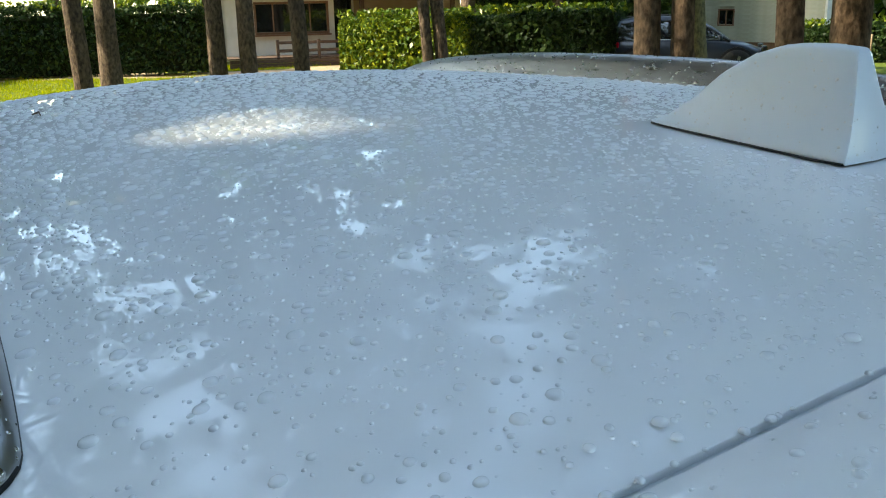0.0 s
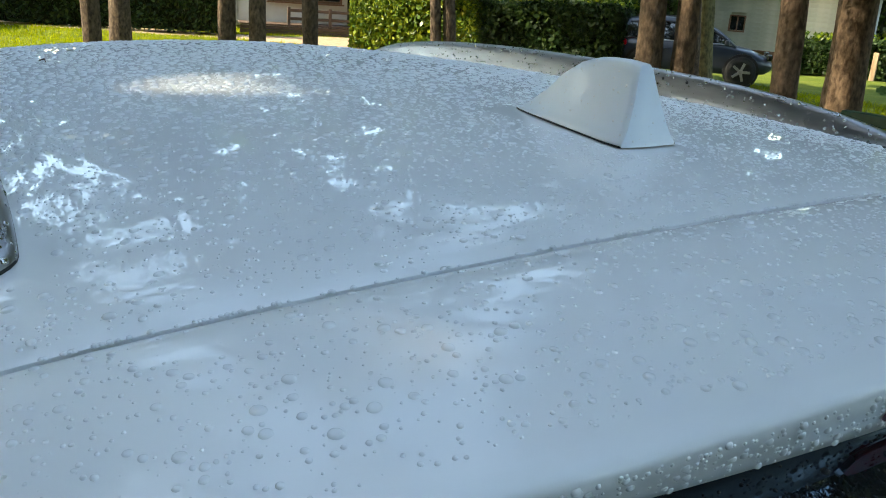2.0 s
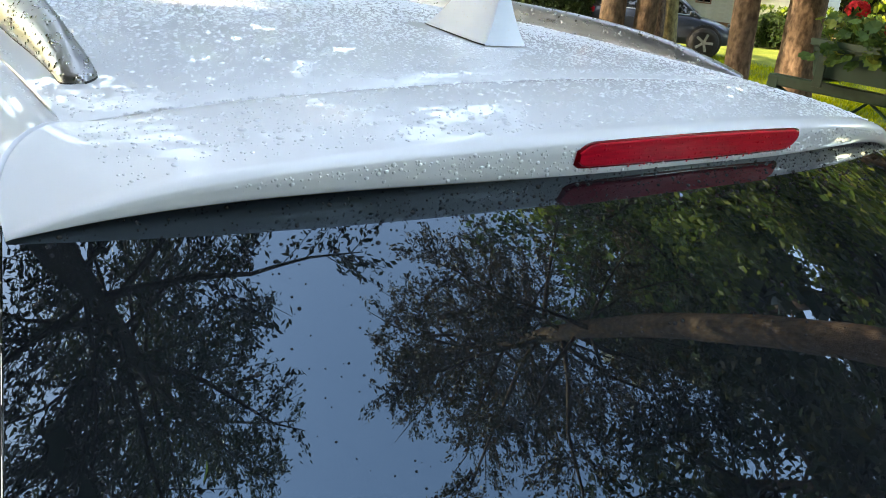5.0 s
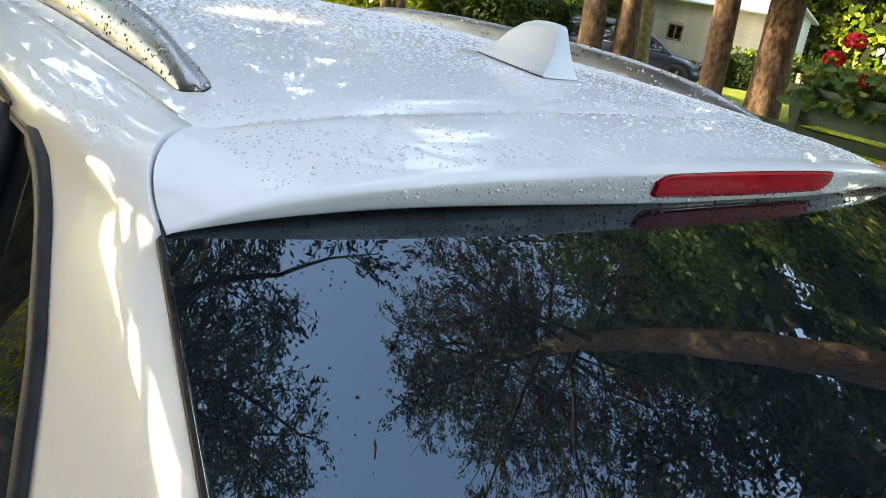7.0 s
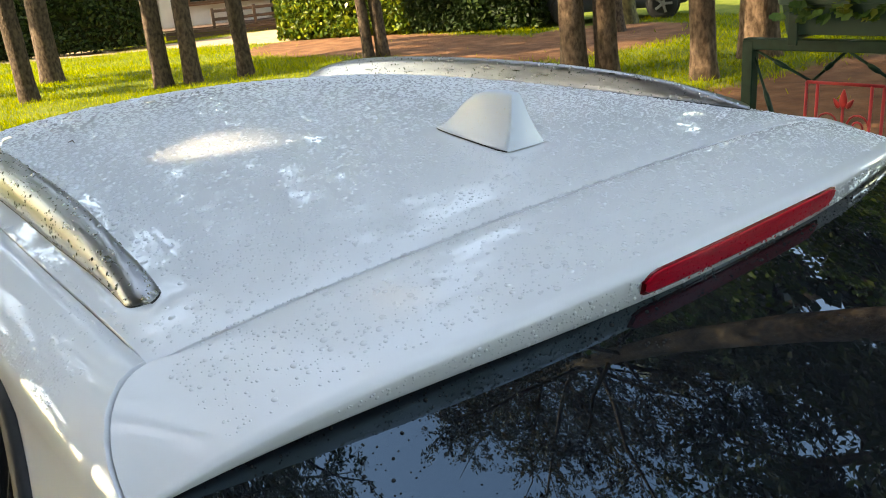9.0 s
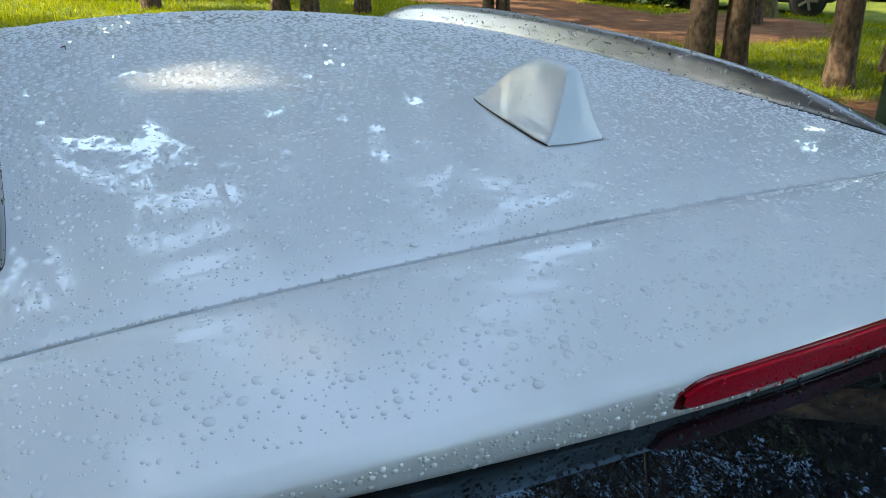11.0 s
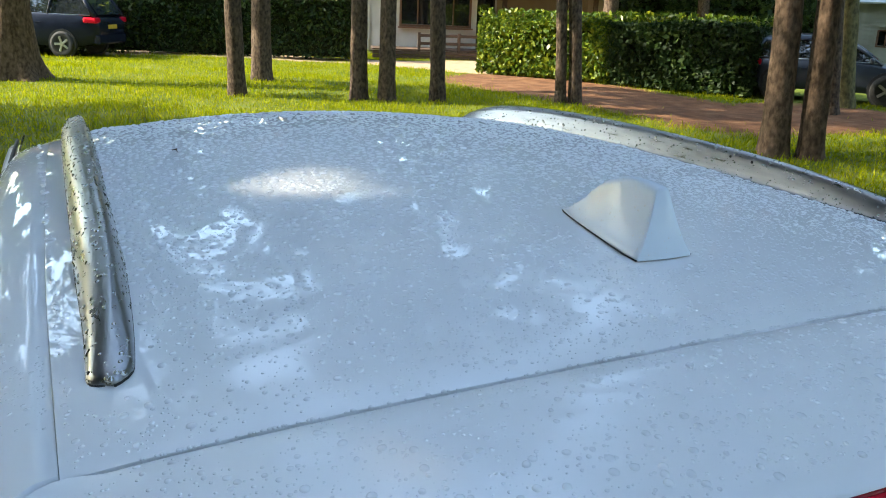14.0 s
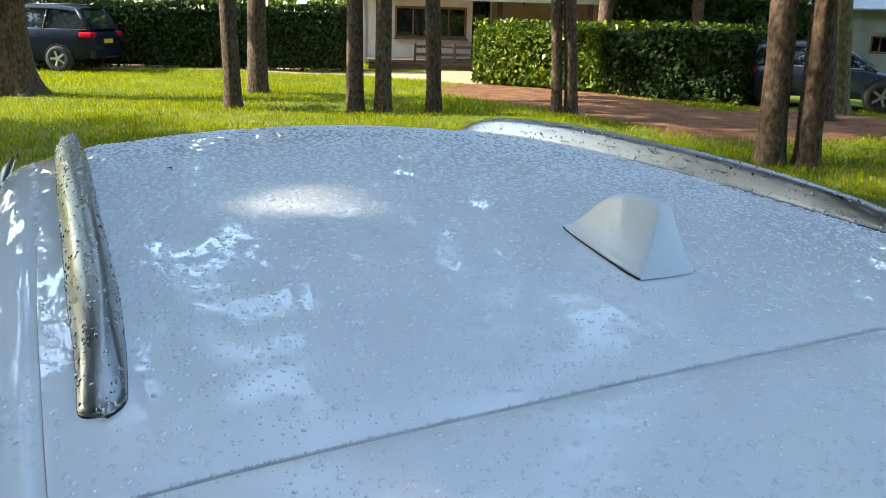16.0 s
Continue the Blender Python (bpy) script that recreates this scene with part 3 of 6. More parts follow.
tree((-4.4, 9.8), 13.5, 0.22, 41, 4.6, 3.5, 20000, 0.11, "leafy broad-leaved tree added out of view to shade the lawn", mat=LEAF_GREEN, limbs=36, spread=0.25, cone=0.3, long=1.8, twigs=5)
tree((-12.5, 16.0), 13.0, 0.26, 39, 4.6, 4.4, 16000, 0.17, "leafy broad-leaved tree added out of view to shade the lawn", mat=LEAF_GREEN, limbs=36, spread=0.3, cone=0.3, long=1.8, twigs=5)
# last two are unseen, added to darken behind left; dark foliage cuts green glow
for k, (at, h, base, rad) in enumerate((((-10.5, 6.6), 14.0, 4.6, 4.4), ((-8.0, 2.6), 13.0, 5.0, 4.2), ((-6.5, 6.2), 12.0, 5.4, 3.2), ((-5.0, -3.6), 13.0, 5.2, 4.8), ((-9.5, -2.5), 14.0, 3.0, 4.6))):
    tree(at, h, 0.26, 35 + k if k < 3 else 60 + k, base, rad, 16000, 0.16, "dark dense tree that shades the car", mat=LEAF_PINE, limbs=38, spread=0.3, cone=0.35, long=1.8, twigs=5)


# woods behind the hedges and all round the site: two kinds, copied
def woods():
    rng = random.Random(8)
    kinds = [tree((-11, 50), 15, 0.3, 51, 3.0, 4.2, 3900, 0.46, "dense leafy tree in the woods round the campsite", mat=LEAF_GREEN, limbs=18, spread=0.4, cone=0.35, long=1.4, twigs=2),
             tree((-2, 46), 18, 0.32, 52, 4.0, 3.4, 3900, 0.43, "dark tall conifer in the woods round the campsite", mat=LEAF_PINE, limbs=22, spread=0.3, droop=0.3, long=1.8, twigs=2)]
    # unseen spots such as (-16, 5) and (-11.5, 3) are added to shade the ground
    spots = [(5, 43, 0.9), (-4, 41, 0.9), (1.5, 38, 0.75), (8.5, 40, 1.0), (12.5, 36, 0.9), (16.2, 24.5, 0.62), (19.6, 21.0, 0.6), (17.5, 28, 0.8), (-10, 44, 0.9), (22, 24, 0.75), (25.5, 20, 0.75), (9.5, 37, 0.85), (17, 35, 0.8), (24, 32, 0.9), (29, 26, 1.0), (33, 18, 0.9), (34, 10, 1.0), (31, 3, 0.9),
             (26, -6, 1.0), (20, -12, 0.9), (12, -16, 1.0), (3, -18, 0.9), (-6, -17, 1.0), (-14, -12, 0.9), (-19, -5, 0.9), (-44, 12, 0.8), (-46, 22, 0.8),
             (-44, 33, 0.8), (-34, 48, 0.8), (-20, 52, 0.8), (30.5, 21.5, 0.75), (20, 26, 0.7), (14.5, 31, 0.8), (6.5, 35, 0.7), (10.5, 33.5, 0.7), (2.5, 34.5, 0.65), (-2.5, 36, 0.7), (22.5, 27.5, 0.9), (19, 31, 0.9), (14.3, 19.4, 0.72), (17.8, 20.8, 0.66), (16.6, 18.2, 0.6), (33, 15, 0.9), (24.5, 20.5, 0.8), (5.5, -9.5, 0.8), (-5.5, -10, 0.8), (-10, -7, 0.8), (14, -0.5, 1.1), (13.2, 3.0, 1.0), (-14, 1, 0.9), (-16, 5, 0.85), (-11.5, 3, 0.6), (-15.5, -4, 0.9), (-11, -8, 0.9), (-19.5, 4, 0.9), (-3, -12, 0.9), (8.5, -11, 0.9)]
    for i, (x, y, s) in enumerate(spots):
        # behind and to the left the dark kind keeps green bounce off the car
        k = kinds[1 if y < 3 and x < 12 else i % 2]
        c = copy_thing(k, pose(x, y, 0, 0, 0, rng.uniform(0, 360)))
        c.scale = (s, s, s * rng.uniform(0.9, 1.1) * (1.1 if y > 30 else 1.0))


woods()


# ---- hedges ----
def hedge(name, line, width, height, n, leaf, mat, label, seed, top_wave=0.06, leaf_long=1.8, round_end=True):
    """A clipped hedge along a line of two points: a core coloured dark as shade and a skin of leaves."""
    rng = np.random.default_rng(seed)
    p0, p1 = np.array(line[0], float), np.array(line[1], float)
    d = p1 - p0
    L = np.linalg.norm(d)
    d /= L
    nv = np.array([-d[1], d[0]])
    # solid box whose dark colour stands for the shade deep in the hedge
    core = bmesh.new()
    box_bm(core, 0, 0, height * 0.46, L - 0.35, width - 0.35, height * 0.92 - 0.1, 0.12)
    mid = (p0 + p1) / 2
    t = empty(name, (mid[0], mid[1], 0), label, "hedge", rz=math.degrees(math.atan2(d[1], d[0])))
    part("dark_core", core, HEDGE_CORE, t)
    area = [("f", L * height), ("b", L * height * 0.4), ("t", L * width), ("e", width * height), ("g", width * height)]
    tot = sum(a for _, a in area)
    C, N = [], []
    for kind, a in area:
        k = int(n * a / tot)
        u = rng.uniform(-L / 2, L / 2, k)
        w = rng.uniform(-width / 2, width / 2, k)
        z = rng.uniform(0.05, height, k)
        if kind in "fb":
            s = -1 if kind == "f" else 1
            c = np.stack([u, np.full(k, s * width / 2), z], 1)
            nn = np.tile([0, s, 0.25], (k, 1))
        elif kind == "t":
            c = np.stack([u, w, np.full(k, height)], 1)
            nn = np.tile([0, 0, 1.0], (k, 1))
        else:
            s = -1 if kind == "e" else 1
            c = np.stack([np.full(k, s * L / 2), w, z], 1)
            nn = np.tile([s, 0, 0.25], (k, 1))
        C.append(c)
        N.append(nn)
    C, N = np.concatenate(C), np.concatenate(N).astype(float)
    bulge = 0.07 * np.sin(C[:, 0] * 2.1 + seed) * np.sin(C[:, 2] * 3.3 + C[:, 1] * 2) + 0.05 * np.sin(C[:, 0] * 5.3 + C[:, 2] * 4.1)
    C = C + unit(N) * (bulge[:, None] + rng.normal(-0.06, 0.075, (len(C), 1)))
    if round_end:
        r = 0.28
        ex = np.clip(np.abs(C[:, 0]) - (L / 2 - r), 0, None)
        ey = np.clip(np.abs(C[:, 1]) - (width / 2 - r), 0, None)
        ez = np.clip(C[:, 2] - (height - r), 0, None)
        e = np.stack([ex, ey, ez], 1)
        q = np.linalg.norm(e, axis=1)
        k = np.where(q > r, (q - r) / np.maximum(q, 1e-6), 0)[:, None]
        C -= e * k * np.stack([np.sign(C[:, 0]), np.sign(C[:, 1]), np.ones(len(C))], 1)
    C[:, 2] += top_wave * np.sin(C[:, 0] * 1.7) * (C[:, 2] > height * 0.8)
    nn = unit(N + rng.normal(0, 0.95, N.shape))
    sz = rng.uniform(0.6, 1.3, len(C)) * leaf
    put("foliage", quad_mesh("foliage", scatter_quads(C, nn, sz, rng, leaf_long), mat), t)
    # upright sprigs on the top; on low hedges brighter leaves stand for sunlight there
    k = max(20, int(L * (9 if height > 3 else 20)))
    u, w = rng.uniform(-L / 2, L / 2, k), rng.uniform(-width / 2, width / 2, k)
    c = np.repeat(np.stack([u, w, np.full(k, height)], 1), 7, 0)
    c += np.stack([rng.normal(0, 0.04, len(c)), rng.normal(0, 0.04, len(c)), rng.uniform(-0.02, 0.18, len(c))], 1)
    tagged(put("new_growth", quad_mesh("new_growth", scatter_quads(c, unit(rng.normal(0, 1, c.shape)), np.full(len(c), leaf), rng, 2.0), LEAF_LAUREL if height < 3 else mat), t), kind="stuff")
    return t


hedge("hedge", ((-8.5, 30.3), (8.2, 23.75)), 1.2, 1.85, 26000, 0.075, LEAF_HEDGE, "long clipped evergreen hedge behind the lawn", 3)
hedge("hedge", ((10.65, 19.6), (12.35, 16.0)), 1.5, 1.45, 16000, 0.085, LEAF_LAUREL, "clipped laurel hedge with bright glossy leaves", 4)
# carries on the laurel hedge; tree shade is put into its darker leaves
hedge("hedge", ((12.15, 16.4), (14.0, 13.3)), 1.46, 1.5, 13000, 0.085, LEAF_HEDGE, "evergreen hedge beside the dirt track, leaves coloured dark for shade", 5)
hedge("hedge", ((15.0, 20.5), (19.5, 16.2)), 1.2, 2.3, 12000, 0.11, LEAF_HEDGE, "evergreen hedge beside the dirt track, leaves coloured dark for shade", 6)
hedge("hedge", ((21.2, 13.8), (22.0, 12.5)), 0.9, 0.95, 3200, 0.07, LEAF_HEDGE, "low dark bush in front of the mobile home", 7)
hedge("shrubs", ((30.0, 1.0), (31.5, 19.0)), 1.8, 4.2, 15000, 0.24, LEAF_LAUREL, "tall leafy yellow-green shrubs behind the mobile home", 10, leaf_long=1.5, top_wave=0.3)
hedge("hedge", ((22.1, 12.3), (24.5, 8.6)), 1.0, 1.05, 6000, 0.07, LEAF_HEDGE, "low clipped hedge beside the mobile home", 9)


# unseen leafy screens, added to hold back light from the horizon
for k, line in enumerate((((-27, 16), (-27, -22)), ((-27, -23), (-2, -23)), ((-2, -23), (26, -23)), ((27, -22), (27, -4)))):
    hedge("horizon_screen", line, 2.4, 9.0 if k == 0 else 3.5, 5000, 0.55, LEAF_HEDGE, "dark leafy screen added out of view to block low sky light", 70 + k, leaf_long=1.4, top_wave=0.8)


# ---- house behind the laurel hedge ----
def house():
    ang = math.degrees(math.atan2(24.37 - 25.41, 12.55 - 9.41))
    h = empty("house", (9.41, 25.41, 0), "low cream-walled chalet with brown window frame and wooden deck", "house", rz=ang)
    # x runs along the front, y into the house
    bm = bmesh.new()
    for c, s in (((0.46, 0.1, 1.3), (0.98, 0.2, 2.3)), ((2.10, 0.1, 0.56), (2.3, 0.2, 0.82)), ((2.10, 0.1, 2.17), (2.3, 0.2, 0.56)), ((3.35, 0.1, 1.3), (0.2, 0.2, 2.3))):
        box_bm(bm, *c, *s, 0.0)
    part("front_wall", bm, WALL_CREAM, h, "cream rendered wall")
    bm = bmesh.new()
    box_bm(bm, -0.05, 2.6, 1.3, 0.2, 5.2, 2.3)
    part("side_wall", bm, WALL_CREAM, h, "cream rendered wall")
    bm = bmesh.new()
    box_bm(bm, 5.5, 1.2, 1.25, 4.3, 0.16, 2.4)
    part("porch_wall", bm, BEIGE, h, "shaded beige porch wall")
    box("end_wall", BEIGE, h, (7.6, 2.6, 1.25), (0.2, 5.2, 2.4), 0.01)
    box("back_wall", WALL_CREAM, h, (3.7, 5.2, 1.25), (7.6, 0.2, 2.4), 0.01)
    w = empty("window", (0, 0, 0))
    w.parent = h
    w.matrix_local = Matrix.Identity(4)
    fr = bmesh.new()
    x0, x1, z0, z1 = 0.96, 3.24, 0.97, 1.89
    for c, s in ((((x0 + x1) / 2, 0.04, z0), (x1 - x0, 0.1, 0.07)), (((x0 + x1) / 2, 0.04, z1), (x1 - x0, 0.1, 0.07)), ((x0, 0.04, (z0 + z1) / 2), (0.07, 0.1, z1 - z0 + 0.07)),
                 ((x1, 0.04, (z0 + z1) / 2), (0.07, 0.1, z1 - z0 + 0.07)), ((2.10, 0.045, (z0 + z1) / 2), (0.05, 0.08, z1 - z0)), ((1.52, 0.045, (z0 + z1) / 2), (0.04, 0.08, z1 - z0)), ((2.68, 0.045, (z0 + z1) / 2), (0.04, 0.08, z1 - z0))):
        box_bm(fr, *c, *s, 0.006)
    part("window_frame", fr, BROWN_FRAME, w, "brown wooden window frame")
    box("window_sill", BROWN_FRAME, w, ((x0 + x1) / 2, -0.06, z0 - 0.06), (x1 - x0 + 0.16, 0.2, 0.05), 0.008)
    for a, b in ((0.99, 1.50), (1.54, 2.075), (2.125, 2.66), (2.70, 3.21)):
        box("pane", CAR_GLASS, w, ((a + b) / 2, 0.075, (z0 + z1) / 2), (b - a, 0.012, z1 - z0 - 0.08), 0.0)
    d = box("door", DARK_PLASTIC, h, (3.86, 0.95, 1.25), (0.78, 0.06, 1.9), 0.008, "glazed dark porch door")
    box("door_frame", WHITE_FRAME, d, (3.48, 0.95, 1.28), (0.07, 0.1, 2.0), 0.006)
    box("door_frame", WHITE_FRAME, d, (4.24, 0.95, 1.28), (0.07, 0.1, 2.0), 0.006)
    box("pane", CAR_GLASS, d, (3.86, 0.91, 1.5), (0.58, 0.012, 1.2), 0.0)
    box("porch_post", DECK_WOOD, h, (4.32, -0.2, 1.2), (0.14, 0.14, 1.9), 0.01, "dark wooden porch post")
    box("porch_post", DECK_WOOD, h, (7.3, -0.4, 1.2), (0.14, 0.14, 1.9), 0.01, "dark wooden porch post")
    # roof with a fascia board and rows of slates
    roof = sheet("roof", [[(-0.7, -0.75, 2.28), (8.2, -0.75, 2.28)], [(-0.7, 2.6, 3.35), (8.2, 2.6, 3.35)], [(-0.7, 6.0, 2.28), (8.2, 6.0, 2.28)]], ROOF_DARK, h, "dark slate roof", 0.08, False)
    box("fascia", FASCIA, roof, (3.75, -0.78, 2.21), (8.9, 0.04, 0.17), 0.006, "pale blue fascia board")
    box("gutter", FASCIA, roof, (3.75, -0.84, 2.29), (8.9, 0.09, 0.07), 0.02)
    bm = bmesh.new()
    rng = random.Random(2)
    for j in range(11):
        for i in range(30):
            x = -0.6 + i * 0.3 + (0.15 if j % 2 else 0)
            y = -0.65 + j * 0.295
            z = 2.28 + (y + 0.75) * 0.3194 + 0.03
            box_bm(bm, x, y + 0.1, z + rng.uniform(0, 0.01), 0.285, 0.32, 0.014, 0.0, None)
    part("slates", bm, ROOF_DARK, roof)["kind"] = "stuff"
    # deck and its rails
    dk = empty("deck", (0, 0, 0))
    dk.parent = h
    dk.matrix_local = Matrix.Identity(4)
    for i in range(9):
        box("plank", DECK_WOOD, dk, (3.8, -1.28 + i * 0.155, 0.28), (7.6, 0.145, 0.035), 0.004)
    for z in (0.07, 0.19):
        box("skirt_board", DECK_WOOD, dk, (3.8, -1.37, z), (7.6, 0.03, 0.11), 0.004)
    for x in (1.45, 2.7, 3.95):
        box("rail_post", DECK_WOOD, dk, (x, -1.3, 0.5), (0.09, 0.09, 0.62), 0.008)
    for x0, x1 in ((1.45, 2.7), (2.7, 3.95)):
        for z in (0.48, 0.72):
            box("rail", DECK_WOOD, dk, ((x0 + x1) / 2, -1.3, z), (x1 - x0, 0.05, 0.09), 0.008)


house()


# ---- mobile home ----
def mobile_home():
    # x along its front from the near corner to the far end, y away from the viewer
    c0 = Vector((22.5, 13.4))
    c1 = Vector((21.67, 18.63))
    dv = (c1 - c0).normalized()
    ang = math.degrees(math.atan2(dv.y, dv.x))
    h = empty("mobile_home", (c0.x, c0.y, 0), "long static mobile home with pale green ribbed siding", "mobile home", rz=ang)
    L, W, z0, z1 = 7.6, 3.0, 0.45, 2.18
    body = bmesh.new()
    box_bm(body, L / 2, -W / 2, (z0 + z1) / 2, L - 0.03, W - 0.03, z1 - z0)
    part("wall", body, SIDING_GREEN, h)
    n = 13
    step = (z1 - z0) / n
    ws, we = 2.77, 3.27
    shared = {}

    def board(length, mat, key):
        if key not in shared:
            shared[key] = make_mesh("siding_board", [(0, 0, 0), (length, 0, 0), (length, 0.036, 0.0), (0, 0.036, 0), (0, 0, step), (length, 0, step), (length, 0.006, step), (0, 0.006, step)],
                                    [(3, 2, 6, 7), (0, 1, 2, 3), (0, 3, 7, 4), (1, 5, 6, 2), (4, 7, 6, 5)], mat)
        return shared[key]
    for i in range(n):
        z = z0 + i * step
        if 0.98 < z + step / 2 < 1.45:
            put("siding_board", board(ws, SIDING_GREEN, "a"), h, m=pose(0, 0, z))
            put("siding_board", board(L - we, SIDING_GREEN, "b"), h, m=pose(we, 0, z))
        else:
            put("siding_board", board(L, SIDING_GREEN, "c"), h, m=pose(0, 0, z))
        put("end_board", board(W, SIDING_WHITE, "d"), h, m=pose(0, -W, z, 0, 0, 90))
    # gable of the near end
    put("gable", make_mesh("gable", [(-0.02, 0.02, z1), (-0.02, -W, z1), (-0.02, -W / 2, z1 + 0.42), (0.05, 0.02, z1), (0.05, -W, z1), (0.05, -W / 2, z1 + 0.42)],
                           [(0, 1, 2), (3, 5, 4), (0, 2, 5, 3), (1, 4, 5, 2), (0, 3, 4, 1)], SIDING_WHITE), h)
    sheet("roof", [[(-0.2, 0.22, z1 - 0.03), (L + 0.2, 0.22, z1 - 0.03)], [(-0.2, -W / 2, z1 + 0.45), (L + 0.2, -W / 2, z1 + 0.45)], [(-0.2, -W - 0.22, z1 - 0.03), (L + 0.2, -W - 0.22, z1 - 0.03)]], ROOF_METAL, h, "pale metal roof", 0.05, False)
    w = box("window", CAR_GLASS, h, (3.02, -0.01, 1.18), (0.46, 0.03, 0.44), 0.0, "small dark window")
    for c, s in (((3.02, 0.02, 0.95), (0.54, 0.05, 0.04)), ((3.02, 0.02, 1.41), (0.54, 0.05, 0.04)), ((2.77, 0.02, 1.18), (0.04, 0.05, 0.5)), ((3.27, 0.02, 1.18), (0.04, 0.05, 0.5)), ((3.02, 0.02, 1.18), (0.03, 0.04, 0.46))):
        box("window_frame", BROWN_FRAME, w, c, s, 0.004)
    box("corner_trim", SIDING_WHITE, h, (0.0, 0.02, (z0 + z1) / 2), (0.07, 0.07, z1 - z0), 0.006)
    box("skirt", BROWN_FRAME, h, (L / 2, -0.02, 0.24), (L, 0.04, 0.42), 0.01, "reddish brown skirting")


mobile_home()
for x, y, h, lab in ((20.6, 13.5, 1.0, "leaning weathered wooden post by the bush"), (21.6, 11.6, 0.75, "short weathered wooden post by the hedge"), (10.2, 3.9, 0.9, "weathered wooden post behind the planter")):
    bm = bmesh.new()
    box_bm(bm, 0, 0, h / 2 - 0.05, 0.13, 0.13, h + 0.1, 0.012)
    tagged(part("wooden_post", bm, POST_WOOD, m=pose(x, y, 0, 0, 3, 20)), lab, "post")


# ---- parked cars ----
def parked_car(at, heading, paint, name_label, long, wide, tall, hatch):
    """A car along +x: body lofted from cross-sections, glass, lamps and wheels as parts."""
    c = empty("car", (at[0], at[1], 0), name_label, "car", "parked cars", rz=heading)
    st = [(-0.50, 0.62, 0.86, 0.80), (-0.47, 0.34, 1.00, 0.90), (-0.40, 0.26, 1.02, 0.97), (-0.2, 0.24, 1.02, 1.0), (0.05, 0.24, 1.0, 1.0), (0.22, 0.24, 0.98, 1.0),
          (0.36, 0.25, 0.88, 0.97), (0.46, 0.30, 0.74, 0.88), (0.50, 0.40, 0.62, 0.74)]
    k = tall / 1.55
    rows = []
    for x, lo, hi, w in st:
        hw = wide / 2 * w
        lo2, hi2 = lo, hi * k
        rows.append([(x * long, -hw * 0.9, lo2), (x * long, -hw, lerp(lo2, hi2, 0.3)), (x * long, -hw, lerp(lo2, hi2, 0.62)), (x * long, -hw * 0.95, hi2 - 0.03), (x * long, -hw * 0.86, hi2),
                     (x * long, 0, hi2 + 0.02), (x * long, hw * 0.86, hi2), (x * long, hw * 0.95, hi2 - 0.03), (x * long, hw, lerp(lo2, hi2, 0.62)), (x * long, hw, lerp(lo2, hi2, 0.3)), (x * long, hw * 0.9, lo2)])
    n = len(rows[0])
    f = grid_faces(len(rows), n, True)
    f += [tuple(range(n))[::-1], tuple((len(rows) - 1) * n + i for i in range(n))]
    body = put("body", make_mesh("body", [p for r in rows for p in r], f, paint, True), c)
    md = body.modifiers.new("soft", "BEVEL")
    md.width, md.segments = 0.02, 1
    # cabin: a roof on glass sides
    zb, zt = 0.99 * k, tall
    rx0, rx1 = (-0.40 if hatch else -0.36) * long, 0.06 * long
    bx0, bx1 = -0.485 * long, 0.27 * long
    hw, tw = wide / 2 * 0.90, wide / 2 * 0.72
    cab = [[(bx0, -hw, zb), (bx1, -hw, zb), (bx1, hw, zb), (bx0, hw, zb)], [(lerp(bx0, rx0, 0.9), -tw - 0.03, zt - 0.08), (lerp(bx1, rx1, 0.9), -tw - 0.03, zt - 0.08), (lerp(bx1, rx1, 0.9), tw + 0.03, zt - 0.08), (lerp(bx0, rx0, 0.9), tw + 0.03, zt - 0.08)]]
    put("glasshouse", make_mesh("glasshouse", [p for r in cab for p in r], grid_faces(2, 4, True) + [(7, 6, 5, 4)], CAR_GLASS), c, "dark car windows")
    roof_rows = []
    for s in np.linspace(0, 1, 7):
        x = lerp(rx0 - 0.05, rx1 + 0.06, s)
        z = zt - 0.05 * (2 * s - 1) ** 2 - (0.03 if s in (0, 1) else 0)
        roof_rows.append([(x, -tw - 0.04, z - 0.09), (x, -tw, z - 0.03), (x, -tw * 0.5, z), (x, tw * 0.5, z), (x, tw, z - 0.03), (x, tw + 0.04, z - 0.09)])
    sheet("roof", roof_rows, paint, c, "", 0.04)
    for s in (-1, 1):
        y0, y1 = s * (hw + 0.006), s * (tw + 0.04)
        for xb, xt, r in ((bx1, rx1 + 0.03, 0.028), (0.02 * long, -0.03 * long, 0.035), (-0.22 * long, -0.24 * long, 0.035), (bx0, rx0 - 0.02, 0.05)):
            tube_part("pillar", [(xb, y0, zb - 0.03), (lerp(xb, xt, 0.5), lerp(y0, y1, 0.5), lerp(zb, zt - 0.08, 0.5)), (xt, y1, zt - 0.08)], r, paint, c, sides=6)
        tube_part("roof_trim", [(bx0 + 0.1, y0, zb + 0.01), (0, y0, zb + 0.015), (bx1 - 0.1, y0, zb + 0.01)], 0.012, ALLOY, c, "bright window trim", sides=5)
        bm = bmesh.new()
        box_bm(bm, 0.21 * long, s * (wide / 2 + 0.06), zb + 0.05, 0.10, 0.17, 0.12, 0.03)
        part("mirror", bm, paint, c, smooth=True)
        bm = bmesh.new()
        box_bm(bm, -0.462 * long, s * wide * 0.41, 0.88 * k, 0.36, 0.30, 0.14, 0.04)
        part("tail_lamp", bm, RED_LENS, c, "red tail lamp")
        bm = bmesh.new()
        box_bm(bm, 0.475 * long, s * wide * 0.36, 0.66, 0.12, 0.30, 0.13, 0.03)
        part("headlamp", bm, CAR_GLASS, c, "clear headlamp")
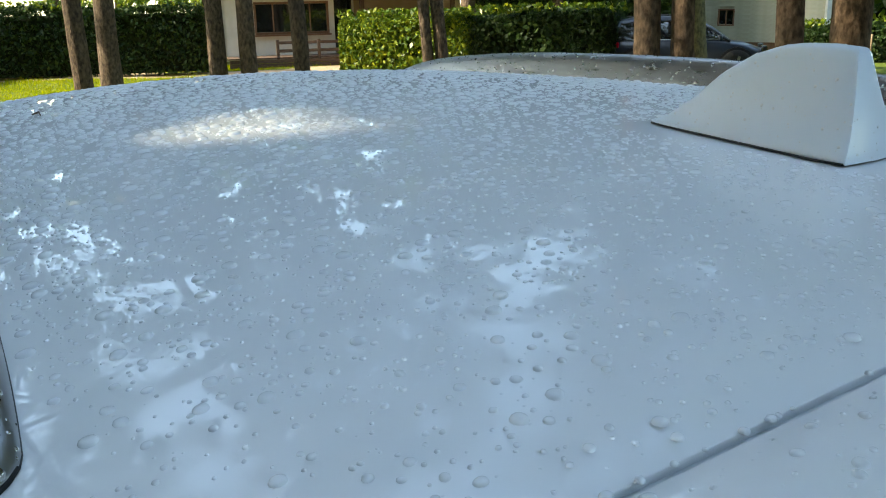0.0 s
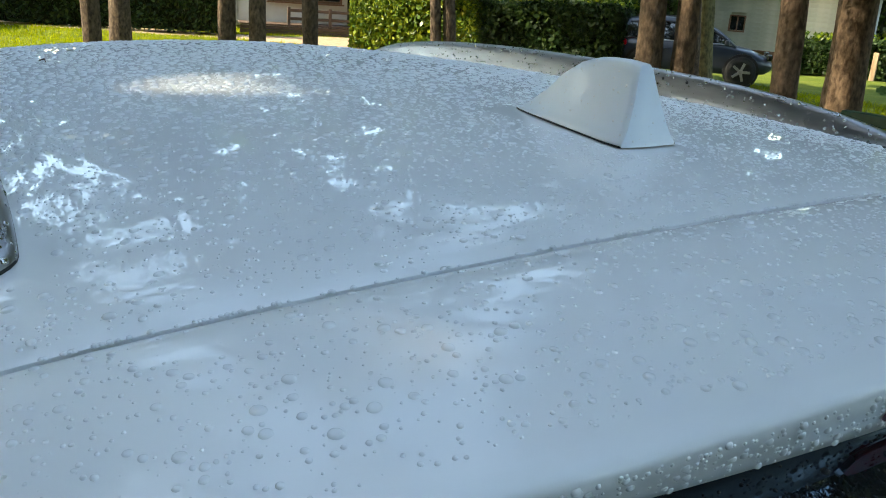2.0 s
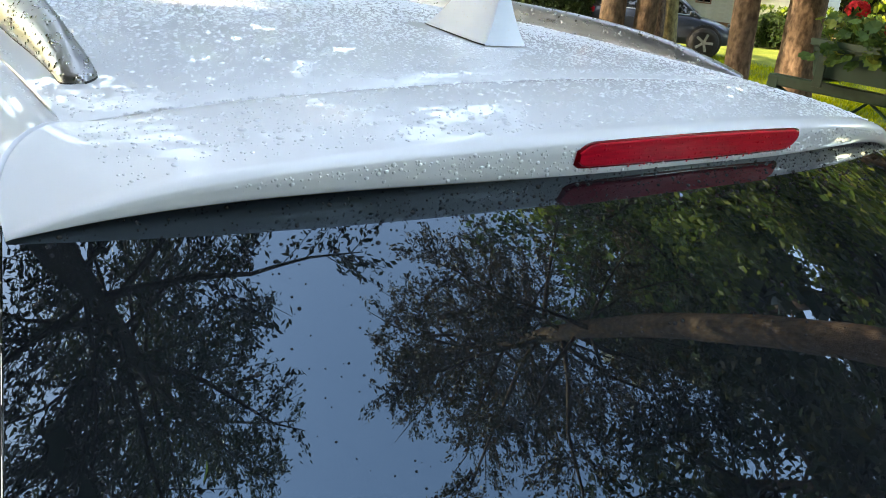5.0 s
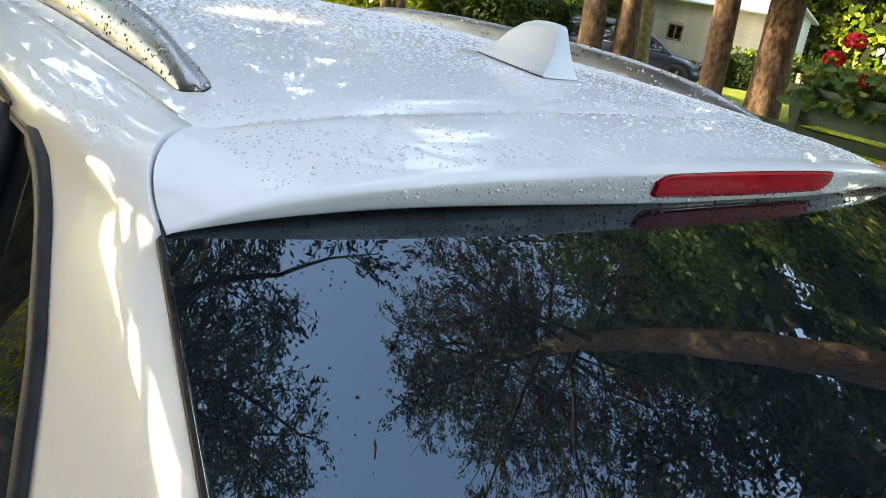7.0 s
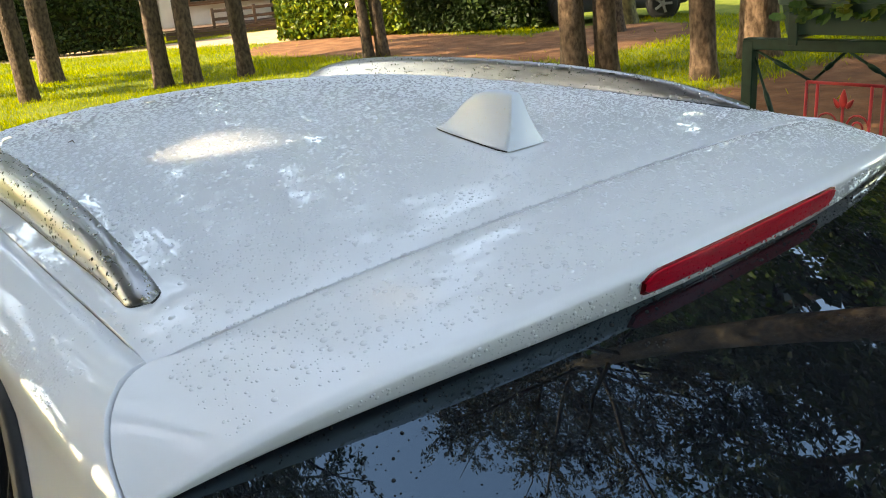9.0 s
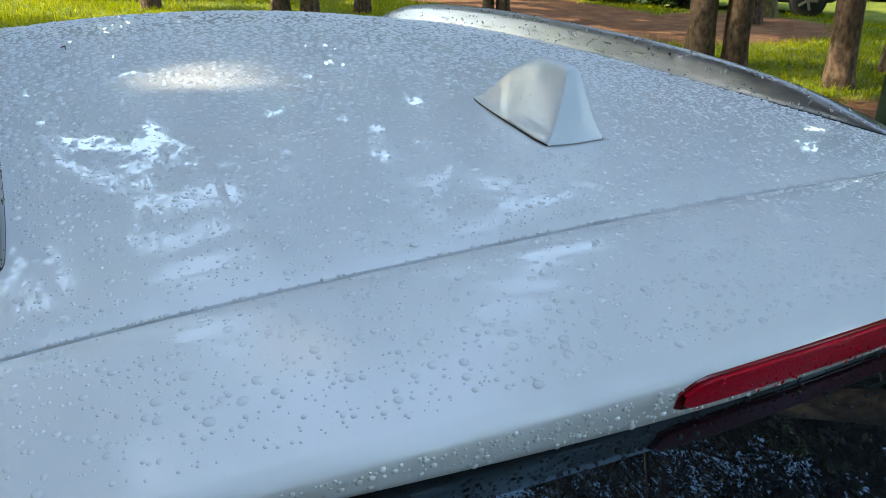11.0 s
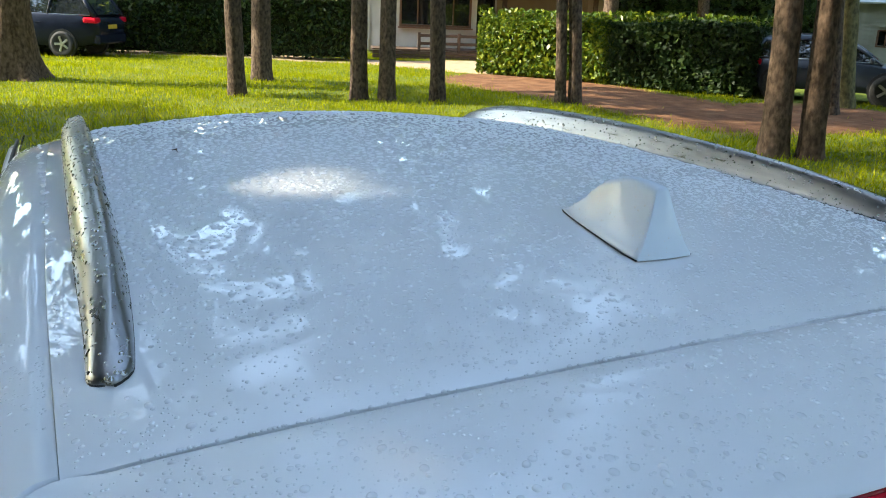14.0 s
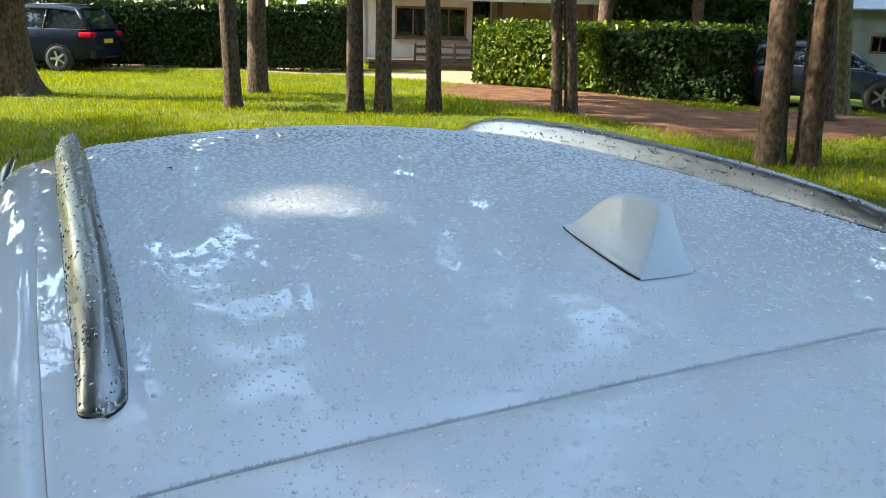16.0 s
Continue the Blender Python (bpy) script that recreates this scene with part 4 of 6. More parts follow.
        for x in (-0.17, 0.10):
            box("door_handle", paint, c, (x * long, s * wide / 2 * 1.0, 0.80 * k), (0.16, 0.05, 0.025), 0.006)
        for x in (-0.30, 0.315):
            w = put("wheel", None, c, m=pose(x * long, s * (wide / 2 - 0.06), 0.32))
            w.empty_display_size = 0.1
            v, fc = [], []
            prof = [(0.20, 0.10), (0.26, 0.11), (0.31, 0.10), (0.325, 0.06), (0.325, -0.06), (0.31, -0.10), (0.20, -0.10)]
            for i in range(28):
                a = 2 * math.pi * i / 28
                v += [(math.cos(a) * r, yy, math.sin(a) * r) for r, yy in prof]
            fc = grid_faces(28, len(prof))
            fc += [(27 * len(prof) + j, 27 * len(prof) + j + 1, j + 1, j) for j in range(len(prof) - 1)]
            put("tyre", make_mesh("tyre", v, fc, TYRE, True), w)
            rim = bmesh.new()
            for i in range(5):
                a = 2 * math.pi * i / 5
                box_bm(rim, 0.11, s * 0.085, 0, 0.20, 0.03, 0.055, 0.006, Matrix.Rotation(a, 4, "Y"))
            bmesh.ops.create_cone(rim, cap_ends=True, segments=16, radius1=0.055, radius2=0.045, depth=0.05, matrix=Matrix.Translation((0, s * 0.09, 0)) @ Matrix.Rotation(math.pi / 2, 4, "X"))
            part("rim", rim, ALLOY, w, "five-spoke alloy rim")
            d = bmesh.new()
            bmesh.ops.create_cone(d, cap_ends=True, segments=20, radius1=0.205, radius2=0.205, depth=0.02, matrix=Matrix.Translation((0, s * 0.04, 0)) @ Matrix.Rotation(math.pi / 2, 4, "X"))
            part("brake_disc", d, DARK_PLASTIC, w)
            arch = bmesh.new()
            bmesh.ops.create_cone(arch, cap_ends=True, segments=28, radius1=0.375, radius2=0.375, depth=0.10, matrix=Matrix.Translation((x * long, s * (wide / 2 - 0.045), 0.33)) @ Matrix.Rotation(math.pi / 2, 4, "X"))
            part("wheel_arch", arch, DARK_PLASTIC, c)
    box("number_plate", PLATE, c, (-0.502 * long, 0, 0.72 * k), (0.02, 0.50, 0.11), 0.004, "yellow rear number plate")
    box("rear_bumper", paint, c, (-0.485 * long, 0, 0.45), (0.16, wide * 0.86, 0.26), 0.05)
    sheet("rear_window", [[(bx0 - 0.012, -hw * 0.8, zb + 0.02), (bx0 - 0.012, hw * 0.8, zb + 0.02)], [(rx0 - 0.06, -tw * 0.85, zt - 0.13), (rx0 - 0.06, tw * 0.85, zt - 0.13)]], CAR_GLASS, c, "dark rear window", 0.012, False)
    tube_part("roof_bar", [(rx0 + 0.1, -tw, zt + 0.02), (rx0 + 0.9, -tw, zt + 0.05), (rx1 - 0.1, -tw, zt + 0.02)], 0.016, DARK_PLASTIC, c, sides=6)
    return c


CAR1_H = 150.0
hx, hy = math.cos(radians(CAR1_H)), math.sin(radians(CAR1_H))
# the rear left wheel stands at (0.3, 24.1)
parked_car((0.3 + 0.30 * 4.7 * hx + 0.85 * hy * 1.0, 24.1 + 0.30 * 4.7 * hy - 0.85 * hx * 1.0), CAR1_H, CAR_BLUE, "dark blue people carrier parked beside the hedge", 4.7, 1.9, 1.66, True)
CAR2_H = -52.0
hx, hy = math.cos(radians(CAR2_H)), math.sin(radians(CAR2_H))
# the front right wheel stands at (15.3, 10.85)
parked_car((15.3 - 0.315 * 3.45 * hx - 0.70 * hy, 11.12 - 0.315 * 3.45 * hy + 0.70 * hx), CAR2_H, CAR_GREY, "blue-grey compact car parked in the shade", 3.45, 1.6, 1.34, True)


# ---- gate with planter ----
def gate():
    x, y0, zt = 3.55, 1.95, 1.20
    g = empty("gate", (x, y0, 0), "dark green steel gate with braces and red ironwork", "gate")
    ln = 3.6
    box("post", GREEN_STEEL, g, (0, -0.03, zt / 2 - 0.02), (0.065, 0.065, zt + 0.02), 0.005)
    box("post", GREEN_STEEL, g, (0, -ln, zt / 2 - 0.02), (0.065, 0.065, zt + 0.02), 0.005)
    box("top_bar", GREEN_STEEL, g, (0, -ln / 2, zt - 0.03), (0.06, ln, 0.06), 0.005)
    box("bottom_bar", GREEN_STEEL, g, (0, -ln / 2, 0.18), (0.05, ln, 0.05), 0.005)
    for a, b, zb in ((0.04, 0.27, 0.55), (0.05, 0.385, 0.985), (0.56, 0.395, 0.985), (0.58, 0.84, 0.985), (1.02, 0.85, 0.985), (1.06, 1.50, 0.62), (1.95, 1.52, 0.62), (2.0, 2.45, 0.62), (2.9, 2.5, 0.62)):
        tube_part("brace", [(0.0, -a, zt - 0.06), (0, -lerp(a, b, 0.5), lerp(zt - 0.06, zb, 0.5)), (0.0, -b, zb)], 0.008, GREEN_STEEL, g, "dark green brace rod")
        tube_part("turnbuckle", [(0, -lerp(a, b, w), lerp(zt - 0.06, zb, w)) for w in (0.36, 0.42, 0.56, 0.62)], [0.008, 0.015, 0.015, 0.008], GREEN_STEEL, g, "dark green turnbuckle", 6)
    # red wrought-iron panel
    r = empty("iron_panel", (0, 0, 0))
    r.parent = g
    r.matrix_local = pose(-0.01, -0.37, 0)
    w, zt2, zb = 0.40, 0.98, 0.42
    for yy in (0.0, -0.06, -w + 0.06, -w):
        tube_part("bar", [(0, yy, zb), (0, yy, zt2)], 0.009, RED_IRON, r)
    for z in (zt2, zb):
        tube_part("bar", [(0, 0.0, z), (0, -w, z)], 0.009, RED_IRON, r)
    for s in (-1, 1):
        pts = []
        for i in range(26):
            a = i / 25 * 3.6 * math.pi
            rad = 0.062 * (1 - i / 25) + 0.010
            pts.append((0, -w / 2 + s * (0.075 + rad * math.cos(a) * 0.9), 0.76 + rad * math.sin(a)))
        tube_part("scroll", pts, 0.006, RED_IRON, r, sides=6)
    bm = bmesh.new()
    for c, s, a in (((0, -w / 2, 0.905), (0.012, 0.042, 0.10), 0), ((0, -w / 2 - 0.036, 0.88), (0.012, 0.026, 0.062), 35), ((0, -w / 2 + 0.036, 0.88), (0.012, 0.026, 0.062), -35)):
        m = Matrix.Translation(c) @ Matrix.Rotation(radians(a), 4, "X")
        vs = bmesh.ops.create_icosphere(bm, subdivisions=2, radius=0.5)["verts"]
        for v in vs:
            v.co = m @ Vector((v.co.x * s[0], v.co.y * s[1] * (1 - v.co.z), v.co.z * s[2]))
    part("fleuron", bm, RED_IRON, r, "red three-leaved fleuron", True)
    tube_part("stem", [(0, -w / 2, 0.86), (0, -w / 2, zb)], 0.008, RED_IRON, r)
    return g


gate()


def planter():
    """A trough on a bracket, with geraniums in it."""
    x, y1, y0, zb, zt = 3.52, 1.70, 0.75, 1.235, 1.42
    p = empty("planter", (x, (y0 + y1) / 2, zb), "long green plastic planter hung on the gate", "planter")
    hl = (y1 - y0) / 2
    rows = []
    h = zt - zb
    for z, w, l in ((0.0, 0.075, hl - 0.035), (h - 0.035, 0.093, hl - 0.012), (h - 0.032, 0.105, hl), (h, 0.107, hl + 0.002), (h, 0.094, hl - 0.012), (h - 0.05, 0.088, hl - 0.02)):
        ring = []
        for sx, sy in ((-1, -1), (1, -1), (1, 1), (-1, 1)):
            for k in range(4):
                a = math.atan2(sy, sx) - math.pi / 4 + math.pi / 2 * k / 3
                ring.append((sx * (w - 0.02) + 0.02 * math.cos(a), sy * (l - 0.02) + 0.02 * math.sin(a), z))
        rows.append(ring)
    n = len(rows[0])
    put("trough", make_mesh("trough", [q for r in rows for q in r], grid_faces(len(rows), n, True) + [tuple(range(n))[::-1]], GREEN_PLASTIC, False), p, "green plastic trough")
    box("soil", SOIL, p, (0, 0, h - 0.05), (0.16, hl * 2 - 0.06, 0.03), 0.004)
    for yy in (hl - 0.10, -hl + 0.1):
        bm = bmesh.new()
        box_bm(bm, -0.115, yy, 0.03, 0.012, 0.05, 0.16, 0.003)
        box_bm(bm, -0.02, yy, -0.012, 0.20, 0.05, 0.012, 0.003)
        part("bracket", bm, GREEN_STEEL, p, "dark steel bracket")
    rng = np.random.default_rng(12)
    kinds = ["r", "r", "r", "w", "r", "w"]
    spots = [(-0.02, hl - 0.24, 0.17, 1), (-0.05, hl - 0.42, 0.27, 1), (0.02, hl - 0.52, 0.10, 1), (0.0, hl - 0.66, 0.22, 2), (-0.04, hl - 0.80, 0.12, 1), (0.02, hl - 0.86, 0.24, 2)]
    for i in range(9):
        cy = hl - 0.08 - i * (2 * hl - 0.16) / 8
        g = empty("geranium", (x, (y0 + y1) / 2 + cy, zt - 0.03), "leafy geranium growing in the green planter", "geranium", "geraniums in the planter")
        # leaves: scalloped discs on stalks
        V, F, SV, SF = [], [], [], []
        for j in range(26):
            top = np.array([rng.normal(-0.02, 0.06), np.clip(rng.normal(0, 0.06), -0.09, 0.06), rng.uniform(0.0, 0.16)])
            if j % 6 == 0:
                top[2] = rng.uniform(-0.08, 0.0)
                top[0] = -0.13 + rng.normal(0, 0.02)
            nrm = unit(np.array([rng.normal(-0.4, 0.5), rng.normal(0, 0.5), 0.9]))
            a = unit(np.cross(nrm, [0.3, 0.9, 0.2]))
            b = np.cross(nrm, a)
            r = rng.uniform(0.026, 0.046)
            o = len(V)
            V.append(top - nrm * 0.010)
            for k in range(16):
                w = 2 * math.pi * k / 16
                rr = r * (1.0 if k % 2 else 0.86) * (0.55 if k == 0 else 1)
                V.append(top + (a * math.cos(w) + b * math.sin(w)) * rr + nrm * rng.normal(0, 0.003))
            F += [(o, o + 1 + k, o + 1 + (k + 1) % 16) for k in range(16)]
            v, f = tube([(0, 0, -0.02), (top[0] * 0.5, top[1] * 0.5, top[2] * 0.4), tuple(top - nrm * 0.012)], 0.0022, 4, False)
            o = len(SV)
            SV += v
            SF += [tuple(q + o for q in ff) for ff in f]
        put("leaves", make_mesh("leaves", V, F, GERANIUM_LEAF), g)
        put("stalks", make_mesh("stalks", SV, SF, GERANIUM_LEAF), g)
        if i % 8 in (1, 2, 3, 4, 6, 7):
            q = spots[[1, 2, 3, 4, 6, 7].index(i % 8)]
            cx, cz = q[0], q[2]
            mat = PETAL_RED if q[3] == 1 else PETAL_WHITE
            n = 90
            d = unit(rng.normal(0, 1, (n, 3)) + np.array([0, 0, 0.5]))
            c = np.array([cx - 0.03, 0, cz + 0.02]) + d * np.array([0.054, 0.054, 0.040])
            put("flower_head", quad_mesh("flower_head", scatter_quads(c, unit(d + rng.normal(0, 0.3, d.shape)), rng.uniform(0.020, 0.031, n), rng, 1.1, 0.15), mat), g,
                "red geranium flower head" if q[3] == 1 else "white geranium flower head")
            tube_part("flower_stem", [(0, 0, -0.02), ((cx - 0.03) * 0.6, 0, cz * 0.6), (cx - 0.03, 0, cz + 0.02)], 0.003, GERANIUM_LEAF, g, sides=5)


planter()


# ---- the white car ----
ROOF_Y = [-0.05, 0.11, 0.30, 0.60, 0.90, 1.10, 1.30, 1.50, 1.70]
ROOF_Z = [1.5300, 1.5410, 1.5475, 1.5535, 1.5525, 1.5440, 1.5270, 1.5000, 1.4600]


def roof_mid(y):
    return smooth_interp(y, ROOF_Y, ROOF_Z)


def taper(y):
    """The cabin narrows towards the windscreen."""
    return 1 - 0.055 * max(0.0, (y - 0.25) / 1.15) ** 1.4


def roof_z(x, y):
    x = x / taper(y)
    return roof_mid(y) - 0.040 * (x / 0.52) ** 2 - 0.004 * (x / 0.52) ** 8


def seam_y(x):
    return -0.040 + 0.052 * (abs(x) / 0.54) ** 2


DITCH = 0.545
car = empty("car", (0, 0, 0), "white estate car wet with water drops on the campsite", "car")

# roof panel with a swage along each side
rows = []
xs = np.concatenate([np.linspace(-DITCH, -0.40, 12), np.linspace(-0.37, 0.37, 25), np.linspace(0.40, DITCH, 12)])
for k in range(60):
    r = []
    for x in xs:
        ys = seam_y(x) + 0.0018
        y = lerp(ys, 1.68, (k / 59) ** 1.1)
        z = roof_z(x * taper(y), y)
        lip = 0.004 * math.exp(-(y - ys) / 0.004)
        z -= lip
        z += 0.0035 * math.exp(-((abs(x) - 0.435) / 0.03) ** 2) * min(1, max(0, (y - 0.18) / 0.2)) * (1 if y < 1.5 else 0)
        r.append((x * taper(y), y, z))
    rows.append(r)
sheet("roof_panel", rows, PAINT, car, "glossy white roof panel", 0.012)
# dark gap under the seam
gap = [[(x, seam_y(x) + dy, roof_z(x, seam_y(x)) - 0.0075) for x in np.linspace(-0.54, 0.54, 41)] for dy in (-0.02, 0.02)]
sheet("seam_channel", gap, PAINT, car, "shaded panel gap", 0.004)

# spoiler
END = 0.611


def spoiler_front(ax):
    if ax <= 0.54:
        y = seam_y(ax) - 0.0018
        return y, roof_z(ax, y)
    w = min(1.0, (ax - 0.54) / (END - 0.54))
    q = 1 - math.sqrt(max(0.0, 1 - w * w))
    y1, z1 = seam_y(0.54) - 0.0018, roof_z(0.54, seam_y(0.54))
    return lerp(y1, -0.104, q), lerp(z1, 1.432, q)


def spoiler_profile(x):
    """Points from the seam over the crease and down the rear face to the underside."""
    ax = abs(x)
    f = min(1.0, ax / END)
    y0, z0 = spoiler_front(ax)
    yt = -0.219 + 0.113 * f ** 2.2
    zt = 1.515 - 0.046 * f ** 2 - 0.036 * f ** 7
    zb = 1.470 - 0.039 * f ** 4.4
    yb = yt + 0.013 * (1 - f ** 4)
    r = 0.010 * (1 - 0.7 * f ** 5)
    pts = []
    for s in np.linspace(0, 1, 12)[:-1]:
        y = lerp(y0, yt + r * 1.6, s)
        z = lerp(z0, zt, s) + 0.004 * math.sin(math.pi * s) * (1 - f ** 6)
        pts.append((x, y, z - (0.004 * math.exp(-(y0 - y) / 0.004) if ax < 0.54 else 0.0)))
    for a in np.linspace(0, 1, 7):
        w = a * math.pi / 2 * 0.95
        pts.append((x, yt + r * 1.6 - (r * 1.6) * math.sin(w), zt - r * (1 - math.cos(w))))
    for s in (0.35, 0.7, 0.97):
        pts.append((x, lerp(yt, yb, s), lerp(zt - r, zb, s) if zt - r > zb else zb))
    pts.append((x, yb + 0.004, zb - 0.002))
    pts.append((x, yb + 0.02, zb + 0.001))
    pts.append((x, yb + 0.05, zb + 0.003))
    pts.append((x, yb + 0.08, zb + 0.006))
    return pts


xs = [0.54 * k / 26 for k in range(27)] + [0.54 + (END - 0.54) * math.sin(math.pi / 2 * k / 12) for k in range(1, 13)]
xs = [-x for x in xs[:0:-1]] + xs
cols = [spoiler_profile(x) for x in xs]
spoiler = sheet("spoiler", [list(r) for r in zip(*cols)], PAINT, car, "white tailgate spoiler")

# high brake light in the rear face
def face_point(x, s, out):
    ax, f = abs(x), min(1.0, abs(x) / END)
    yt = -0.219 + 0.113 * f ** 2.2
    zt = 1.515 - 0.046 * f ** 2 - 0.036 * f ** 7 - 0.010
    zb = 1.470 - 0.039 * f ** 4.4
    yb = yt + 0.013
    return (x, lerp(yt, yb, s) - out, lerp(zt, zb, s))


def lens(name, x0, x1, s0, s1, out, mat, parent, label, slant=0.003):
    n = 40
    outline = []
    for k in range(n + 1):
        t = k / n
        x = lerp(x0, x1, t)
        e = min(t, 1 - t) * n / 1.6
        c = 0.28 * (1 - min(1, e)) ** 2
        outline.append((x, s0 + c, s1 - c * 0.6))
    rows = []
    for j, (a, o) in enumerate(((0.0, -0.003), (0.0, out * 0.6), (0.03, out * 0.95), (0.08, out), (0.5, out), (0.92, out), (0.97, out * 0.95), (1.0, out * 0.6), (1.0, -0.003))):
        row = []
        for i, (x, u, v) in enumerate(outline):
            xx = x
            w = (i / n - 0.5) * 2
            xx = x - slant * w ** 9 * a
            row.append(face_point(xx, lerp(u, v, a), o))
        rows.append(row)
    return sheet(name, rows, mat, parent, label)


brake = lens("brake_light", -0.176, 0.160, -0.02, 0.71, 0.0035, RED_LENS, spoiler, "long red high-level brake light")
lens("lens_rim", -0.180, 0.164, -0.07, 0.78, 0.0012, RED_DARK, brake, "dark red rim")


# rear window
def side_x(z):
    return interp(z, [0.20, 0.35, 0.60, 0.85, 0.98, 1.05, 1.43], [0.80, 0.86, 0.895, 0.885, 0.842, 0.775, 0.628])


def glass_point(u, v):
    """u from -1 to 1 across, v from 0 at the top to 1 at the bottom."""
    q = u * u
    z = 1.470 - 0.035 * q - 0.37 * v + 0.12 * v * (1 - v) * (1 - q) + 0.010 * (1 - v) ** 2 * (1 - q ** 3)
    y = lerp(-0.172 - 0.68 * v, -0.075 - 0.851 * v, q)
    ze = 1.435 - 0.37 * v
    return (u * (side_x(ze) - interp(ze, [1.25, 1.43], [0.006, 0.019])), y, z)


sheet("rear_window", [[glass_point(u, v) for u in np.linspace(-1, 1, 41) for v in [lerp(w, max(w, 0.012), u ** 4)]] for w in np.linspace(-0.05, 1, 29)], TINTED, car, "dark tinted rear window with drops", 0.006)
for s in (-1, 1):
    tube_part("window_seal", [Vector(glass_point(s, v)) + Vector((s * 0.001, 0.002, 0.001)) for v in np.linspace(0.03, 1, 24)], 0.0035, RUBBER, car, "black rubber seal", 8)


# side panels with cant rail, rear pillar, door skins and a long window opening
WIN_TOP, WIN_BOT = 1.428, 1.09


GLASS_EDGE = [glass_point(1, k / 40) for k in range(41)][::-1]


def rear_edge(z):
    """Where the side panel meets the tailgate."""
    if z < GLASS_EDGE[0][2]:
        return interp(z, [0.2, 0.55, 0.95, GLASS_EDGE[0][2]], [-0.98, -1.06, -1.0, GLASS_EDGE[0][1]])
    return interp(z, [p[2] for p in GLASS_EDGE], [p[1] for p in GLASS_EDGE]) + 0.006


def win_edge(z):
    return interp(z, [1.09, 1.13, 1.20, 1.30, 1.38, 1.41, 1.428], [-0.06, -0.150, -0.130, -0.030, 0.080, 0.140, 0.21])


prof = []
for w in np.linspace(0, 1, 9):
    prof.append(("c", w))
for z in np.concatenate([np.linspace(1.42, 1.10, 17), [1.075, 1.05, 1.02, 1.0, 0.98, 0.95, 0.90, 0.8, 0.7, 0.6, 0.5, 0.4, 0.3, 0.22]]):
    prof.append(("s", float(z)))
NEAR, FAR = 14, 26


def edge_in(z):
    """How far the tailgate's edge lies inside the body side."""
    return interp(z, [1.25, 1.43], [0.006, 0.019])


def shoulder(a):
    """How far the roof edge has fallen, from the ditch over the curve."""
    q = math.sin(a)
    return 0.28 * q + 0.72 * (1 - (1 - min(1.0, q ** 3)) ** (1 / 3))


def side_rows(sgn):
    rows = []
    for kind, q in prof:
        row = []
        if kind == "c":
            a = q * math.pi / 2
            ax = DITCH + 0.001 + (0.628 - DITCH) * math.sin(a)
            ar = DITCH + 0.001 + (END + 0.003 - DITCH) * math.sin(a)
            yr, zr = spoiler_front(min(END, ar - 0.003))
            yr += 0.005
            for i in range(NEAR + FAR):
                y = lerp(yr, 0.26, (0.08 if i == 1 else i) / (NEAR - 1)) if i < NEAR else lerp(0.26, 1.72, (i - NEAR + 1) / FAR)
                zt = roof_z(DITCH * taper(y), max(y, -0.05)) - 0.0015
                zs = 1.432 if y < 0.3 else 1.432 + (zt - 1.492)
                near = math.exp(-(y - yr) / 0.10)
                z = lerp(lerp(zt, zs, shoulder(a)), zr, near)
                row.append((sgn * lerp(ax, ar, math.exp(-(y - yr) / 0.05)) * taper(y), y, z))
        else:
            z = q
            yr = rear_edge(z)
            yw = win_edge(z) if WIN_BOT - 0.02 < z else 0.0
            for i in range(NEAR + FAR):
                y = lerp(yr, yw, (0.08 if i == 1 else i) / (NEAR - 1)) if i < NEAR else lerp(yw, 1.72, (i - NEAR + 1) / FAR)
                off = math.exp(-(y - yr) / 0.045) * (edge_in(z) - 0.003)
                row.append((sgn * (side_x(z) - off) * lerp(1, taper(y), min(1, max(0, (z - 0.9) / 0.5))), y, z))
        rows.append(row)
    return rows


